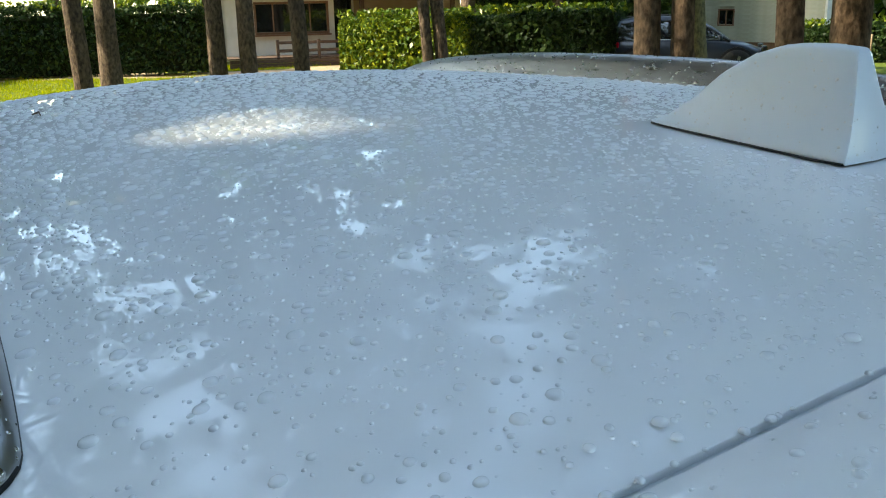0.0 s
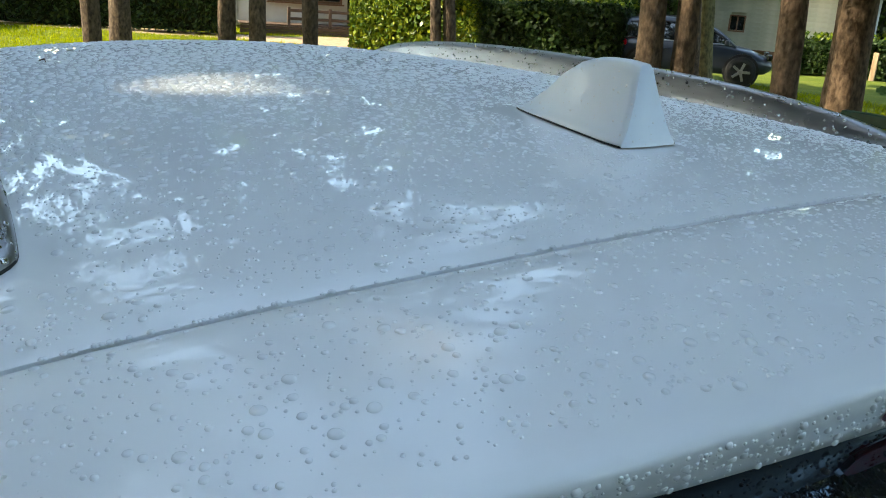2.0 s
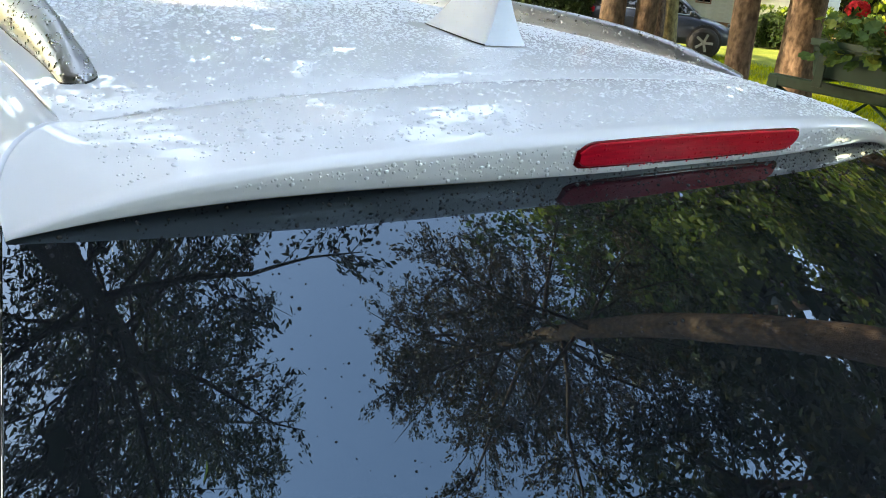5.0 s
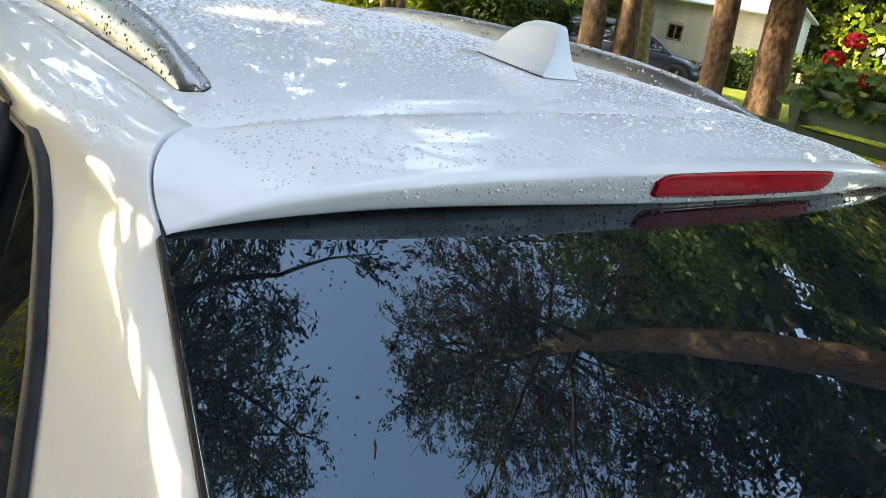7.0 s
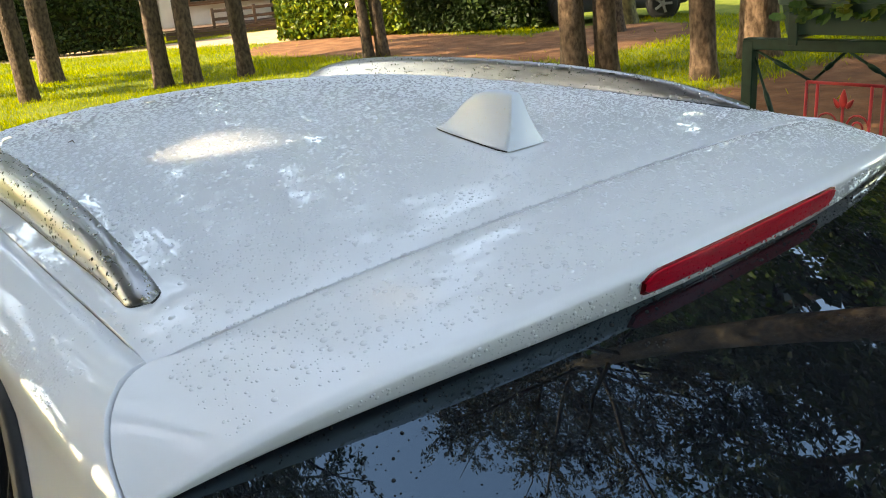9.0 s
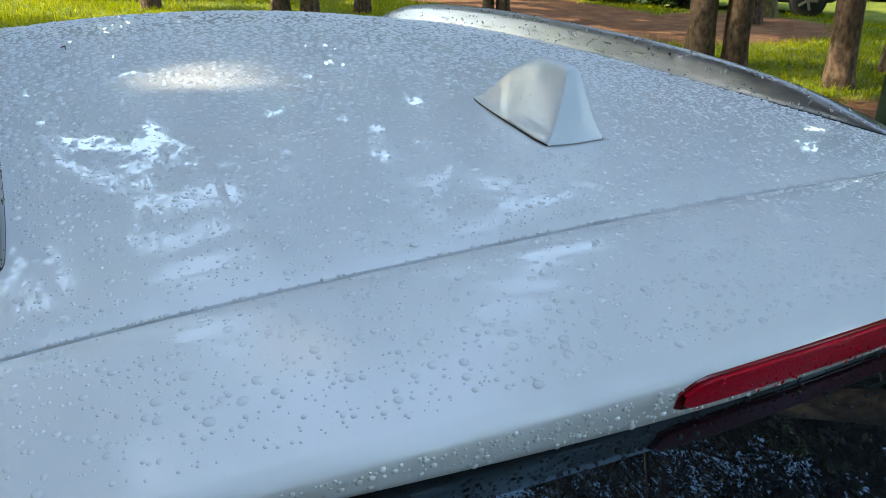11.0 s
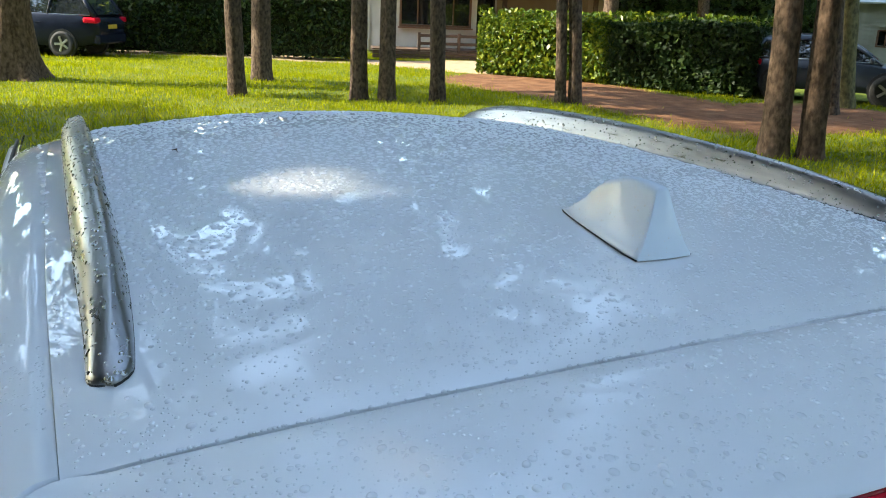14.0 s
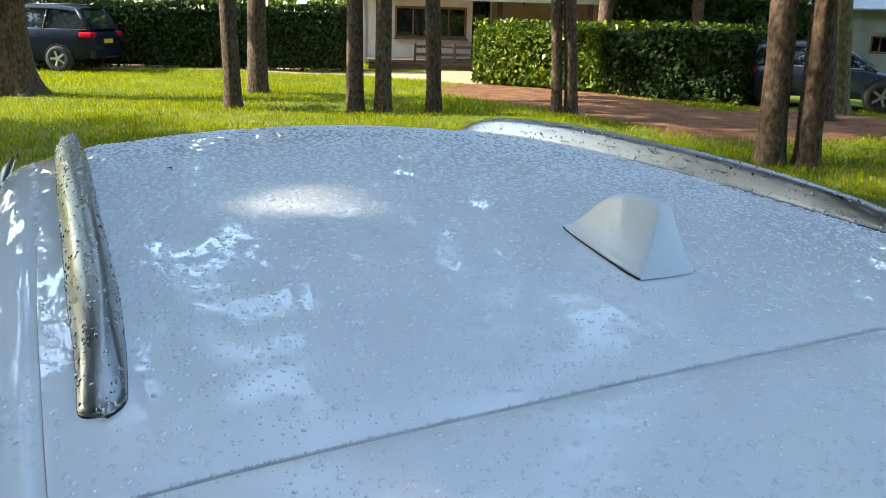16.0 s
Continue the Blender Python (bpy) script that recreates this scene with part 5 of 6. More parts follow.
for sgn in (-1, 1):
    rows = side_rows(sgn)
    cols = NEAR + FAR
    faces = []
    for i in range(len(rows) - 1):
        hole = prof[i][0] == "s" and prof[i + 1][0] == "s" and prof[i][1] <= 1.43 and prof[i + 1][1] >= WIN_BOT - 0.001
        for j in range(cols - 1):
            if hole and j >= NEAR - 1 and j < cols - 2:
                continue
            q = (i * cols + j, i * cols + j + 1, (i + 1) * cols + j + 1, (i + 1) * cols + j)
            faces.append(q if sgn < 0 else q[::-1])
    side = put("side_panel", make_mesh("side_panel", [p for r in rows for p in r], faces, PAINT, True), car, "glossy white body side and rear pillar")
    md = side.modifiers.new("thick", "SOLIDIFY")
    md.thickness, md.offset = 0.012, -1
    # side glass, seals and the division bar
    zs = np.linspace(WIN_TOP + 0.012, WIN_BOT - 0.02, 8)
    g = sheet("side_window", [[(sgn * (side_x(z) - 0.014) * taper(y), y, z) for y in np.linspace(win_edge(z) - 0.02, 1.66, 12)] for z in zs], TINTED, car, "dark tinted side window", 0.004)
    zz = list(np.linspace(WIN_BOT, WIN_TOP - 0.003, 26))
    loop = [(sgn * (side_x(z) - 0.001), win_edge(z) + 0.002, z) for z in zz]
    loop += [(sgn * (side_x(WIN_TOP) - 0.001) * taper(y), y, WIN_TOP - 0.001) for y in np.linspace(0.24, 1.66, 12)]
    low = [(sgn * (side_x(WIN_BOT) - 0.001) * taper(y), y, WIN_BOT + 0.0) for y in np.linspace(1.66, 0.0, 12)]
    tube_part("window_seal", low + loop, [0.012] * (len(low) + len(zz)) + [0.004] * (len(loop) - len(zz)), RUBBER, g, "black rubber window seal", 8)
    tube_part("inner_seal", [Vector(p) + Vector((-sgn * 0.012, 0.016, 0)) for p in loop[2:24]], 0.009, DARK_PLASTIC, g, "dark inner frame", 6)
    for y_top, y_bot, r in ((0.33, 0.16, 0.016), (0.98, 0.92, 0.02)):
        tube_part("division_bar", [(sgn * (side_x(z) - 0.004) * taper(lerp(y_bot, y_top, (z - WIN_BOT) / (WIN_TOP - WIN_BOT))), lerp(y_bot, y_top, (z - WIN_BOT) / (WIN_TOP - WIN_BOT)), z) for z in np.linspace(WIN_BOT, WIN_TOP, 8)], r, RUBBER, g, "black division bar", 8)

    strip = []
    for y in np.linspace(0.30, 1.66, 24):
        zt = roof_z(DITCH * taper(y), y) - 0.003
        zs = 1.432 + (zt - 1.492)
        w0 = 0.80 + 0.12 * math.exp(-(y - 0.30) / 0.06)
        strip.append([(sgn * (DITCH + 0.001 + (0.628 - DITCH) * math.sin(w * math.pi / 2)) * taper(y) + sgn * 0.002, y, lerp(zt, zs, shoulder(w * math.pi / 2)) + 0.002) for w in np.linspace(w0 + 0.10, 1.0, 6)])
    sheet("window_trim", strip, RUBBER, g, "black trim along the window top", 0.003)

# tailgate below the window, bumper, bonnet, windscreen, nose
sheet("tailgate", [[(u * lerp(0.80, 0.84, t), y - 0.03 * (1 - u * u), z) for u in np.linspace(-1, 1, 13)] for t, y, z in ((0, -0.84, 1.09), (0.1, -0.94, 1.07), (0.3, -1.01, 0.95), (0.6, -1.03, 0.8), (1, -1.05, 0.62))], PAINT, car, "white tailgate", 0.02)
sheet("rear_bumper", [[(u * 0.86, y - 0.06 * (1 - u * u), z) for u in np.linspace(-1, 1, 13)] for y, z in ((-1.05, 0.62), (-1.12, 0.58), (-1.13, 0.40), (-1.05, 0.24))], PAINT, car, "white rear bumper", 0.02)
sheet("windscreen", [[(u * lerp(0.53, 0.76, t), lerp(1.69, 2.45, t) + 0.06 * (1 - u * u), lerp(1.462, 1.02, t) - 0.05 * u * u) for u in np.linspace(-1, 1, 15)] for t in np.linspace(0, 1, 9)], CAR_GLASS, car, "dark windscreen", 0.006)
sheet("bonnet", [[(u * lerp(0.80, 0.70, t), lerp(2.42, 3.28, t) + 0.05 * (1 - u * u), lerp(1.03, 0.80, t ** 1.5) - 0.05 * u * u) for u in np.linspace(-1, 1, 15)] for t in np.linspace(0, 1, 12)], PAINT, car, "white bonnet", 0.02)
sheet("front_bumper", [[(u * 0.84, y - 0.25 * u * u, z) for u in np.linspace(-1, 1, 15)] for y, z in ((3.30, 0.79), (3.40, 0.66), (3.43, 0.45), (3.36, 0.24))], PAINT, car, "white front bumper", 0.02)
for sgn in (-1, 1):
    wing = []
    for f in (1.0, 0.9, 0.65, 0.33, 0.0):
        row = []
        for y in np.linspace(1.70, 3.24, 14):
            top = 1.0 if y < 2.42 else lerp(1.0, 0.76, ((y - 2.42) / 0.86) ** 1.5)
            row.append((sgn * lerp(interp(y, [1.70, 2.6, 3.24], [0.885, 0.88, 0.80]), interp(y, [1.70, 2.42, 3.24], [0.84, 0.795, 0.70]), 1.0 if f == 1 else 0.25 if f == 0.9 else 0.0), y, lerp(0.25, top, f)))
        wing.append(row)
    sheet("front_wing", wing, PAINT, car, "white front wing", 0.015)
    tube_part("front_pillar", [(sgn * 0.50, 1.71, 1.375), (sgn * 0.605, 2.05, 1.185), (sgn * 0.755, 2.46, 1.00)], 0.024, PAINT, car)
    for y in (-0.15, 2.55):
        w = put("wheel", None, car, m=pose(sgn * 0.80, y, 0.32))
        v, f = [], []
        pr = [(0.20, 0.10), (0.26, 0.11), (0.31, 0.10), (0.325, 0.06), (0.325, -0.06), (0.31, -0.10), (0.20, -0.10)]
        for i in range(28):
            a = 2 * math.pi * i / 28
            v += [(yy, math.cos(a) * r, math.sin(a) * r) for r, yy in pr]
        f = grid_faces(28, len(pr)) + [(27 * len(pr) + j, 27 * len(pr) + j + 1, j + 1, j) for j in range(len(pr) - 1)]
        put("tyre", make_mesh("tyre", v, f, TYRE, True), w)
        rim = bmesh.new()
        for i in range(5):
            box_bm(rim, sgn * 0.085, 0.11, 0, 0.03, 0.20, 0.06, 0.006, Matrix.Rotation(2 * math.pi * i / 5, 4, "X"))
        part("rim", rim, ALLOY, w, "five-spoke alloy rim")
box("underbody", DARK_PLASTIC, car, (0, 1.1, 0.32), (1.5, 4.2, 0.25), 0.03)


# roof rails
RAIL_SEC = [(1.0, 0.0), (0.99, 0.12), (0.91, 0.27), (0.78, 0.50), (0.65, 0.73), (0.53, 0.91), (0.30, 1.0), (-0.40, 0.95), (-0.86, 0.62), (-0.97, 0.26), (-1.0, 0.0)]


TIP_SEC = [(1.0, 0.0), (1.0, 0.30), (0.92, 0.62), (0.72, 0.86), (0.40, 0.97), (0.0, 1.0), (-0.40, 0.97), (-0.72, 0.86), (-0.92, 0.62), (-1.0, 0.30), (-1.0, 0.0)]


def rail_mid(y):
    return (0.5075 - 0.013 * (1 - math.exp(-max(0.0, y - 0.1) / 0.12))) * taper(y)


def rail_height(y):
    return 0.044 * (1 - math.exp(-(max(0, y - 0.085) / 0.15) ** 1.2)) * (1 - math.exp(-(max(0, 1.463 - y) / 0.10) ** 1.25)) + 0.003


def rail(sgn):
    """A sloping inner face up to a ridge near the outer side."""
    n = 60
    rows = []
    for k in range(n):
        t = k / (n - 1)
        y = 0.100 + 1.36 * t ** 1.6
        h = rail_height(y)
        hw = (0.0165 + 0.0070 * min(1, (y - 0.1) / 0.25) + 0.004 * max(0, y - 0.5)) * math.sqrt(max(0.02, 1 - max(0, (0.118 - y) / 0.0185) ** 2)) * (1 - 0.5 * math.exp(-(1.463 - y) / 0.02))
        even = math.exp(-((y - 0.1) / 0.10) ** 2)
        xc = rail_mid(y)
        rows.append([(sgn * (xc - lerp(a, c, even) * hw), y + (1 - c) * 0.003 * math.exp(-((y - 0.1) / 0.05) ** 2), roof_z(xc - a * hw, y) - 0.002 + (h + 0.002) * lerp(b, d, even)) for (a, b), (c, d) in zip(RAIL_SEC, TIP_SEC)])
    m = len(rows[0])
    f = grid_faces(n, m, True) + [tuple(range(m))[::-1], tuple((n - 1) * m + i for i in range(m))]
    ob = put("roof_rail", make_mesh("roof_rail", [p for r in rows for p in r], f, CHROME, True), car, "satin aluminium roof rail with drops")
    for side in (0, -1):
        pts = [(r[side][0] + (-0.001 if side == 0 else 0.001), r[side][1], roof_z(r[side][0], r[side][1]) + 0.0005) for r in rows]
        tube_part("gasket", pts, 0.0014, RUBBER, ob, "black gasket line", 5)
    for y in (0.512, 0.466):
        bm = bmesh.new()
        bmesh.ops.create_cone(bm, cap_ends=True, segments=10, radius1=0.0022, radius2=0.0022, depth=0.004,
                              matrix=Matrix.Translation((sgn * (rail_mid(y) - 0.0150), y, roof_z(0.48, y) + rail_height(y) * 0.70)) @ Matrix.Rotation(-sgn * radians(50), 4, "Y"))
        part("screw_hole", bm, RUBBER, ob)
    return ob


for sgn in (-1, 1):
    rail(sgn)


# shark-fin aerial
def aerial():
    y_f, y_b = 0.287, 0.113
    st = []
    n = 30
    for k in range(n):
        t = k / (n - 1)
        y = lerp(y_f, y_b + 0.012, t)
        w = 0.033 * (t ** 0.75) + 0.0006
        h = interp(t, [0, 0.1, 0.25, 0.4, 0.55, 0.68, 0.78, 0.9, 1.0], [0.001, 0.008, 0.024, 0.044, 0.058, 0.065, 0.0672, 0.068, 0.067])
        st.append((y, w, h))
    half = [(1.0, 0.0), (1.0, 0.035), (0.91, 0.09), (0.76, 0.22), (0.61, 0.39), (0.47, 0.57), (0.36, 0.74), (0.285, 0.87), (0.235, 0.95), (0.15, 0.992), (0.0, 1.0)]
    sec = [(-a, b) for a, b in half] + [(a, b) for a, b in half[-2::-1]]
    rows = []
    for k, (y, w, h) in enumerate(st):
        slant = 0.014 * (k / (n - 1)) ** 5
        rows.append([(a * w, y - slant * (1 - b), roof_z(a * w, y) + 0.0012 + max(b * h, 0.0025 if b > 0 else 0)) for a, b in sec])
    m = len(sec)
    # a narrow rounded crease, then the flat back with its own edge
    rim = [(x * 0.965, y - 0.0016, z - 0.0008) for x, y, z in rows[-1]]
    rows.append(rim)
    verts = [p for r in rows for p in r]
    f = grid_faces(len(rows), m)
    o = len(verts)
    verts += rim
    hm = m // 2
    mids = [(0.0, (rim[i][1] + rim[m - 1 - i][1]) / 2 - 0.0022, rim[i][2]) for i in range(hm + 1)]
    verts += mids
    for i in range(hm):
        f.append((o + i, o + i + 1, o + m + i + 1, o + m + i))
        f.append((o + m - 1 - i, o + m + i, o + m + i + 1, o + m - 2 - i))
    fin = put("aerial", make_mesh("aerial", verts, f, AERIAL_WHITE, True), car, "white shark-fin aerial")
    ring = [(-w * 1.01, y, roof_z(w, y) + 0.001) for y, w, h in st] + [(w * 1.01, y, roof_z(w, y) + 0.001) for y, w, h in st[::-1]]
    ring = [(x, y - (0.014 if i in (n - 1, n) else 0), z) for i, (x, y, z) in enumerate(ring)]
    tube_part("gasket", ring, 0.0009, RUBBER, fin, "black rubber gasket", 5)


aerial()


# ---- water drops ----
def drop_mesh(name, pts, nrm, rad, flat, mat, rings, seg, seed, parent, label):
    """Flattened, slightly uneven domes, one island each."""
    rng = np.random.default_rng(seed)
    n = len(pts)
    a = np.cross(nrm, np.array([0.31, 0.95, 0.05]))
    a = unit(a)
    b = np.cross(nrm, a)
    ex = rng.uniform(0.95, 1.06, n)
    ph = rng.uniform(0, 6.28, n)
    V = []
    prof = [(math.cos(t), math.sin(t)) for t in np.linspace(0, math.pi / 2, rings + 1)[:-1]]
    prof[0] = (1.0, -0.12)
    for c, s in prof:
        for k in range(seg):
            w = 2 * math.pi * k / seg
            wob = 1 + 0.045 * np.sin(2 * w + ph) + 0.03 * np.sin(3 * w + 2 * ph)
            V.append(pts + (a * (math.cos(w) * ex * wob * rad * c ** 0.8)[:, None] + b * (math.sin(w) / ex * wob * rad * c ** 0.8)[:, None]) + nrm * (rad * flat * s)[:, None])
    V.append(pts + nrm * (rad * flat)[:, None])
    V = np.stack(V, 1)
    m = V.shape[1]
    base = []
    for i in range(rings - 1):
        for k in range(seg):
            q = (k + 1) % seg
            base.append((i * seg + k, i * seg + q, (i + 1) * seg + q))
            base.append((i * seg + k, (i + 1) * seg + q, (i + 1) * seg + k))
    o = (rings - 1) * seg
    for k in range(seg):
        base.append((o + k, o + (k + 1) % seg, m - 1))
    base = np.array(base)
    F = (base[None] + (np.arange(n) * m)[:, None, None]).reshape(-1, 3)
    me = bpy.data.meshes.new(name)
    me.vertices.add(n * m)
    me.vertices.foreach_set("co", V.reshape(-1).astype(np.float32))
    me.loops.add(len(F) * 3)
    me.loops.foreach_set("vertex_index", F.reshape(-1).astype(np.int32))
    me.polygons.add(len(F))
    me.polygons.foreach_set("loop_start", np.arange(0, len(F) * 3, 3, dtype=np.int32))
    me.polygons.foreach_set("use_smooth", np.ones(len(F), bool))
    me.materials.append(mat)
    me.update(calc_edges=True)
    ob = put(name, me, parent)
    tagged(ob, label, "" if parent else "water drops", kind="stuff")
    return ob


def spaced(x, y, r, cell, step=0.0008):
    """Drops that keep clear of one another, the largest first."""
    x0, y0 = x.min() - 0.02, y.min() - 0.02
    used = np.zeros((int((x.max() - x0 + 0.04) / step) + 2, int((y.max() - y0 + 0.04) / step) + 2), bool)
    ix, iy = ((x - x0) / step).astype(int), ((y - y0) / step).astype(int)
    q = np.maximum(1, np.round(r * 0.8 / step).astype(int))
    keep = []
    for i in np.argsort(-r):
        a, b, k = ix[i], iy[i], q[i]
        w = used[a - k:a + k + 1, b - k:b + k + 1]
        if not w.any():
            w[:] = True
            keep.append(i)
    return np.array(keep)


def roof_drops():
    rng = np.random.default_rng(21)
    n = 128000
    x = rng.uniform(-0.54, 0.54, n)
    y = rng.uniform(-0.20, 1.40, n)
    # fine drops are dense ahead and on the far side, sparse near the seam
    ahead = np.clip((y - 0.10) / 0.45, 0, 1)
    dens = np.clip(0.52 + 0.70 * ahead + 0.60 * np.clip(x + 0.1, 0, 1), 0.40, 1.0)
    dens *= 0.75 + 0.25 * np.sin(x * 13 + 3 * np.sin(y * 7)) * np.sin(y * 11 + x * 5)
    u = rng.random(n)
    r = np.where(u < 0.045, rng.uniform(0.0023, 0.0036, n), np.where(u < 0.17, rng.uniform(0.0014, 0.0023, n), np.where(u < 0.6, rng.uniform(0.0008, 0.0014, n), rng.uniform(0.0005, 0.0008, n))))
    r *= 1 + 0.75 * ahead * (u < 0.17)
    keep = (rng.random(n) < dens) & ((r > 0.0009) | (y < 0.55)) & ((r > 0.0019) | (y < 0.95))
    clear = (np.abs(x) < 0.040) & (y > 0.09) & (y < 0.30)
    keep &= ~clear
    keep &= ~((np.abs(np.abs(x) - 0.505) < 0.030) & (y > 0.08) & (y < 1.48))
    x, y, r = x[keep], y[keep], r[keep]
    k = spaced(x, y, r, 0.016)
    x, y, r = x[k], y[k], r[k]
    P, N, R = [], [], []
    for xx, yy, rr in zip(x, y, r):
        sy = seam_y(xx)
        if abs(yy - sy) < 0.006:
            continue
        if yy > sy:
            z = roof_z(xx, yy)
            dx, dy = (roof_z(xx + 0.002, yy) - z) / 0.002, (roof_z(xx, yy + 0.002) - z) / 0.002
            z += 0.0035 * math.exp(-((abs(xx) / taper(yy) - 0.435) / 0.03) ** 2) * min(1, max(0, (yy - 0.18) / 0.2)) * (1 if yy < 1.5 else 0)
        else:
            pr = spoiler_profile(xx)
            ys = [p[1] for p in pr[:14]][::-1]
            zs = [p[2] for p in pr[:14]][::-1]
            if yy < ys[0] + 0.012:
                continue
            z = float(np.interp(yy, ys, zs))
            dx, dy = -0.154 * xx, (float(np.interp(yy + 0.004, ys, zs)) - z) / 0.004
        P.append((xx, yy, z))
        N.append((-dx, -dy, 1))
        R.append(rr)
    P, N, R = np.array(P), unit(np.array(N)), np.array(R)
    big = R > 0.0021
    mid = (R > 0.0012) & ~big
    sm = (R <= 0.0012) & (R > 0.0007)
    fine = R <= 0.0007
    lab = "clear water drops standing on the white paint"
    drop_mesh("water_drops", P[big], N[big], R[big], 0.44, WATER, 3, 12, 1, None, lab)
    drop_mesh("water_drops", P[mid], N[mid], R[mid], 0.55, WATER, 3, 9, 2, None, lab)
    drop_mesh("water_drops", P[sm], N[sm], R[sm], 0.62, WATER, 2, 7, 3, None, lab)
    drop_mesh("water_drops", P[fine], N[fine], R[fine], 0.6, WATER, 1, 6, 9, None, lab)


roof_drops()


def shoulder_drops(sgn, n, seed):
    rng = np.random.default_rng(seed)
    y = rng.uniform(0.05, 1.5, n)
    a = rng.uniform(0.05, 1.15, n)
    r = np.where(rng.random(n) < 0.10, rng.uniform(0.0016, 0.0028, n), rng.uniform(0.0006, 0.0014, n)) * (1 + 0.5 * np.clip((y - 0.4) / 0.4, 0, 1))
    k = spaced(a * 0.1, y, r, 0.01)
    P, N = [], []
    for yy, aa in zip(y[k], a[k]):
        w = 0.628 - DITCH
        zt = roof_z(DITCH * taper(yy), yy) - 0.003
        zs = 1.432 if yy < 0.3 else 1.432 + (zt - 1.492)
        P.append((sgn * (DITCH + 0.001 + w * math.sin(aa)) * taper(yy), yy, lerp(zt, zs, shoulder(aa))))
        N.append((sgn * (zt - zs) * (0.28 + 0.8 * math.sin(aa) ** 3), 0, w))
    drop_mesh("water_drops", np.array(P), unit(np.array(N)), r[k], 0.4, WATER, 2, 6, seed, None, "clear water drops on the white roof edge")


shoulder_drops(-1, 9000, 31)


def face_drops():
    rng = np.random.default_rng(22)
    n = 1300
    x = rng.uniform(-0.47, 0.47, n)
    s = rng.uniform(0.0, 0.92, n)
    r = np.where(rng.random(n) < 0.16, rng.uniform(0.0015, 0.0023, n), rng.uniform(0.0006, 0.0013, n))
    P = np.array([face_point(a, b, 0.0) for a, b in zip(x, s)])
    k = spaced(P[:, 0], P[:, 2], r, 0.010)
    P, r, x, s = P[k], r[k], x[k], s[k]
    on = (x > -0.16) & (x < 0.155) & (s < 0.76)
    N = unit(np.stack([x * 0.5, -np.ones(len(x)), np.full(len(x), -0.2)], 1))
    drop_mesh("water_drops", P[~on], N[~on], r[~on], 0.75, WATER, 4, 10, 4, None, "clear water drops on the white spoiler face")
    drop_mesh("water_drops", P[on] + N[on] * 0.0036, N[on], r[on] * 0.7, 0.5, RED_LENS, 3, 9, 5, None, "clear water drops on the red brake light")
    # along the seam
    n = 190
    x = rng.uniform(-0.5, 0.5, n)
    P = np.array([(a, seam_y(a) + 0.001, roof_z(a, seam_y(a)) - 0.003) for a in x])
    drop_mesh("water_drops", P, np.tile([0, 0, 1.0], (n, 1)), rng.uniform(0.0010, 0.0020, n), 0.8, WATER, 3, 10, 6, None, "clear water drops held in the panel gap")


face_drops()


def glass_drops():
    rng = np.random.default_rng(23)
    n = 4000
    u = rng.uniform(-0.97, 0.97, n)
    v = np.where(rng.random(n) < 0.35, rng.uniform(0.01, 0.12, n), rng.uniform(0.03, 0.98, n))
    r = np.where(rng.random(n) < 0.10, rng.uniform(0.0016, 0.0027, n), rng.uniform(0.0005, 0.0013, n))
    r *= np.where(v > 0.2, 0.75, 0.8)
    P = np.array([glass_point(a, b) for a, b in zip(u, v)])
    k = spaced(P[:, 0], P[:, 1], r, 0.010)
    P, r, u, v = P[k], r[k], u[k], v[k]
    N = []
    for a, b in zip(u, v):
        p, q, w = Vector(glass_point(a, b)), Vector(glass_point(a + 0.01, b)), Vector(glass_point(a, b + 0.01))
        m = (q - p).cross(p - w)
        N.append(m.normalized() if m.z > 0 else -m.normalized())
    drop_mesh("water_drops", P + np.array(N) * 0.0062, np.array(N), r, 0.65, WATER_DARK, 2, 9, 7, None, "dark-looking water drops on the tinted rear window")


glass_drops()


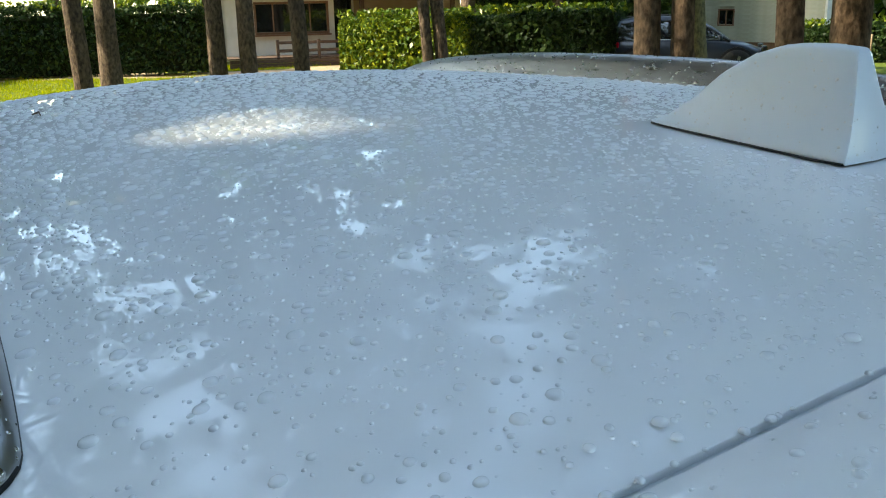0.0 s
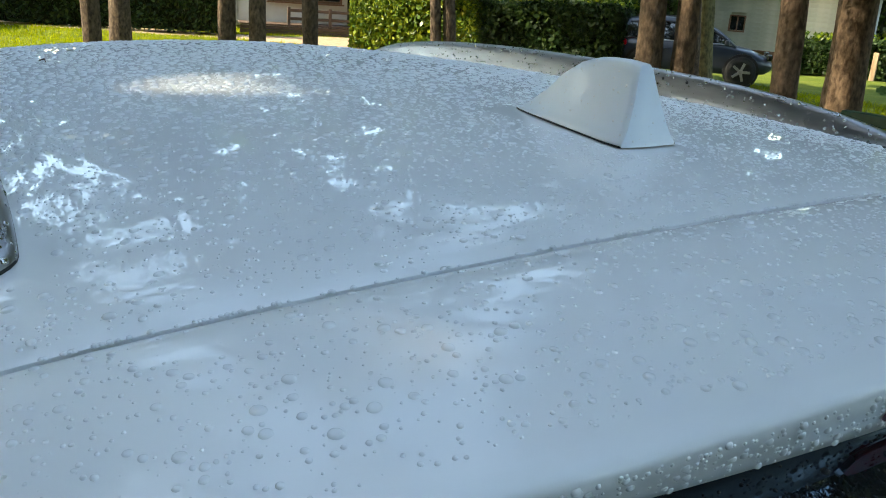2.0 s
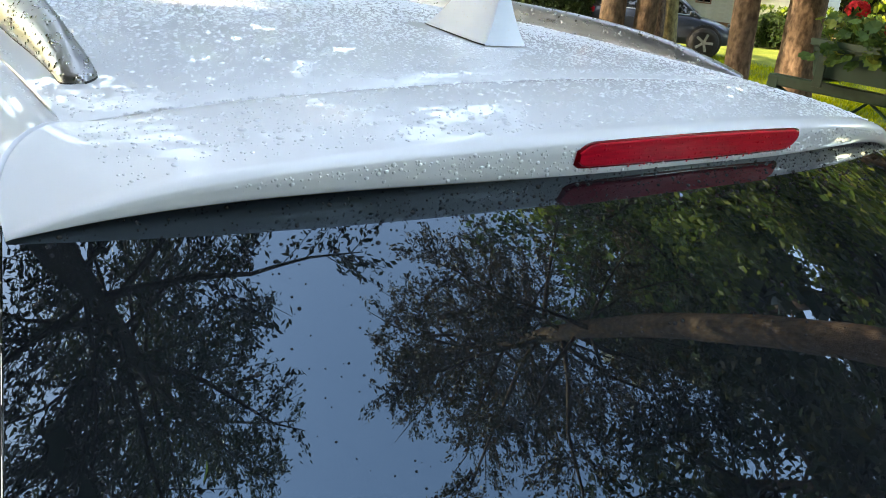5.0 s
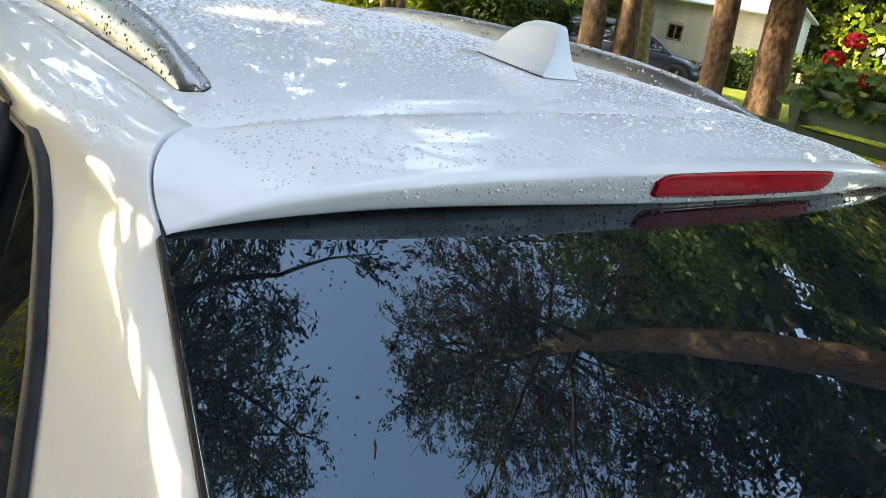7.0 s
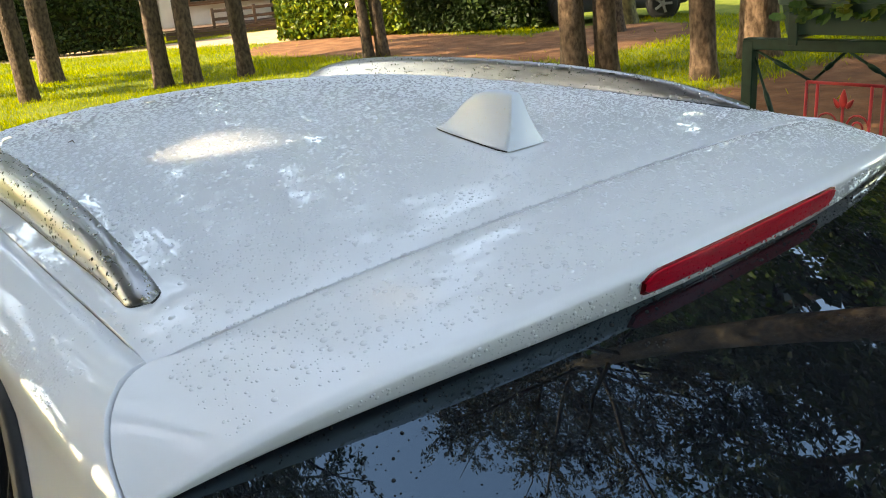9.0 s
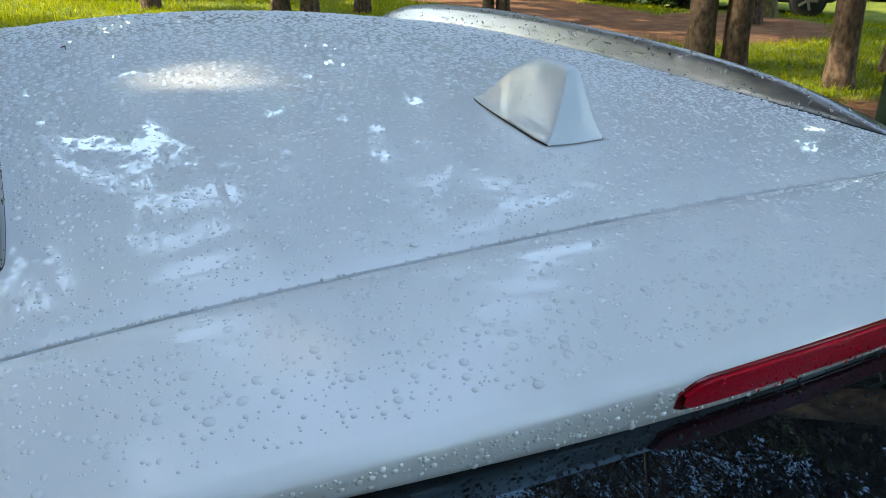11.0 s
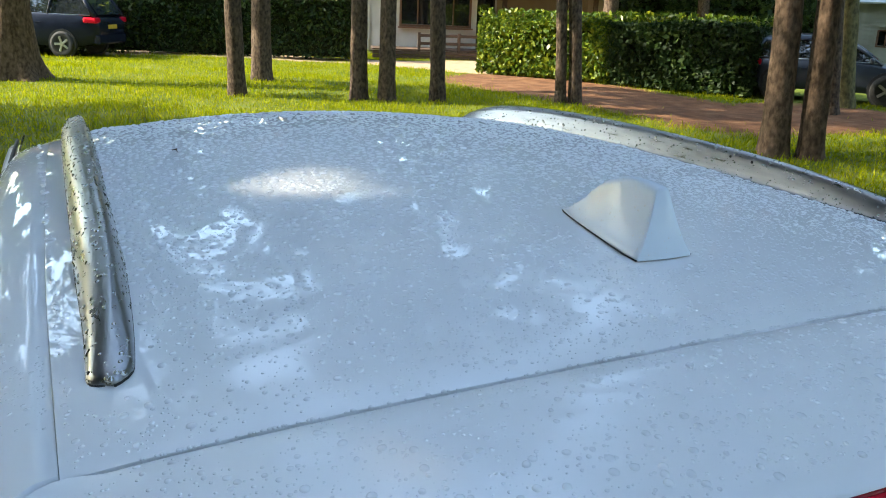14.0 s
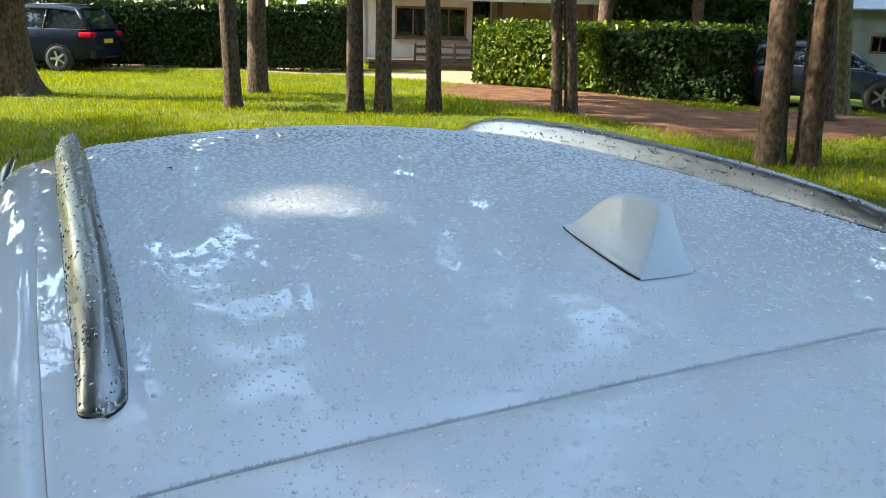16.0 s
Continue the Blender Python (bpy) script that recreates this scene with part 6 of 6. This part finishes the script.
def aerial_rail_drops():
    rng = np.random.default_rng(24)
    dg = bpy.context.evaluated_depsgraph_get()
    for ob, n, rmin, rmax, mat, lab in ([(o, 200, 0.0005, 0.0013, WATER, "clear water drops on the white aerial") for o in car.children if o.name.startswith("aerial")]
                                        + [(o, 2400, 0.0007, 0.0028, WATER_METAL, "clear water drops on the satin roof rail") for o in car.children if o.name.startswith("roof_rail")]):
        me = ob.data
        me.calc_loop_triangles()
        vs = np.array([v.co for v in me.vertices])
        tr = np.array([t.vertices for t in me.loop_triangles])
        a, b, c = vs[tr[:, 0]], vs[tr[:, 1]], vs[tr[:, 2]]
        cr = np.cross(b - a, c - a)
        ar = np.linalg.norm(cr, axis=1)
        nn = cr / (ar[:, None] + 1e-12)
        cen = vs.mean(0)
        up = np.where(np.abs(nn[:, 2]) > 0.15, 1.0, 0.8)
        pick = rng.choice(len(tr), n, p=ar * up / (ar * up).sum())
        w1, w2 = rng.random(n), rng.random(n)
        fl = w1 + w2 > 1
        w1[fl], w2[fl] = 1 - w1[fl], 1 - w2[fl]
        P = a[pick] + (b - a)[pick] * w1[:, None] + (c - a)[pick] * w2[:, None]
        N = nn[pick]
        flip = ((P - np.array([cen[0], 0, cen[2] - 0.03])) * N * np.array([1, 0, 1])).sum(1) < 0
        N[flip] *= -1
        r = rmin + (rmax - rmin) * rng.random(n) ** 3
        drop_mesh("water_drops", P, N, r, 0.45, mat, 2, 8, 8, None, lab)


aerial_rail_drops()


# ---- litter on the car ----
def needle(points, radius, mat, label):
    n = empty("plant_litter", points[0], label, "plant litter", "litter on the car")
    p0 = Vector(points[0])
    tube_part("stem", [Vector(p) - p0 for p in points], [radius * 0.6, radius, radius * 0.5], mat, n, sides=6)
    return n


needle([(-0.351, 0.852, roof_z(-0.351, 0.852) + 0.001), (-0.346, 0.842, roof_z(-0.346, 0.842) + 0.0035), (-0.347, 0.828, roof_z(-0.347, 0.828) + 0.001)], 0.0012, BARK, "small dark twig lying on the wet white roof")
needle([(-0.6705, -0.297, 1.3170), (-0.6730, -0.3015, 1.3125), (-0.6750, -0.306, 1.3080)], 0.0007, BARK, "thin dark needle stuck on the white rear pillar")
for v0, v1, u0 in ((0.266, 0.280, -0.845), (0.334, 0.350, -0.855)):
    a, b = Vector(glass_point(u0, v0)), Vector(glass_point(u0 - 0.006, v1))
    needle([a + Vector((0, -0.001, 0.0075)), (a + b) / 2 + Vector((0.001, -0.001, 0.009)), b + Vector((0, -0.001, 0.0075))], 0.0006, GERANIUM_LEAF, "small green grass blade on the tinted rear window")
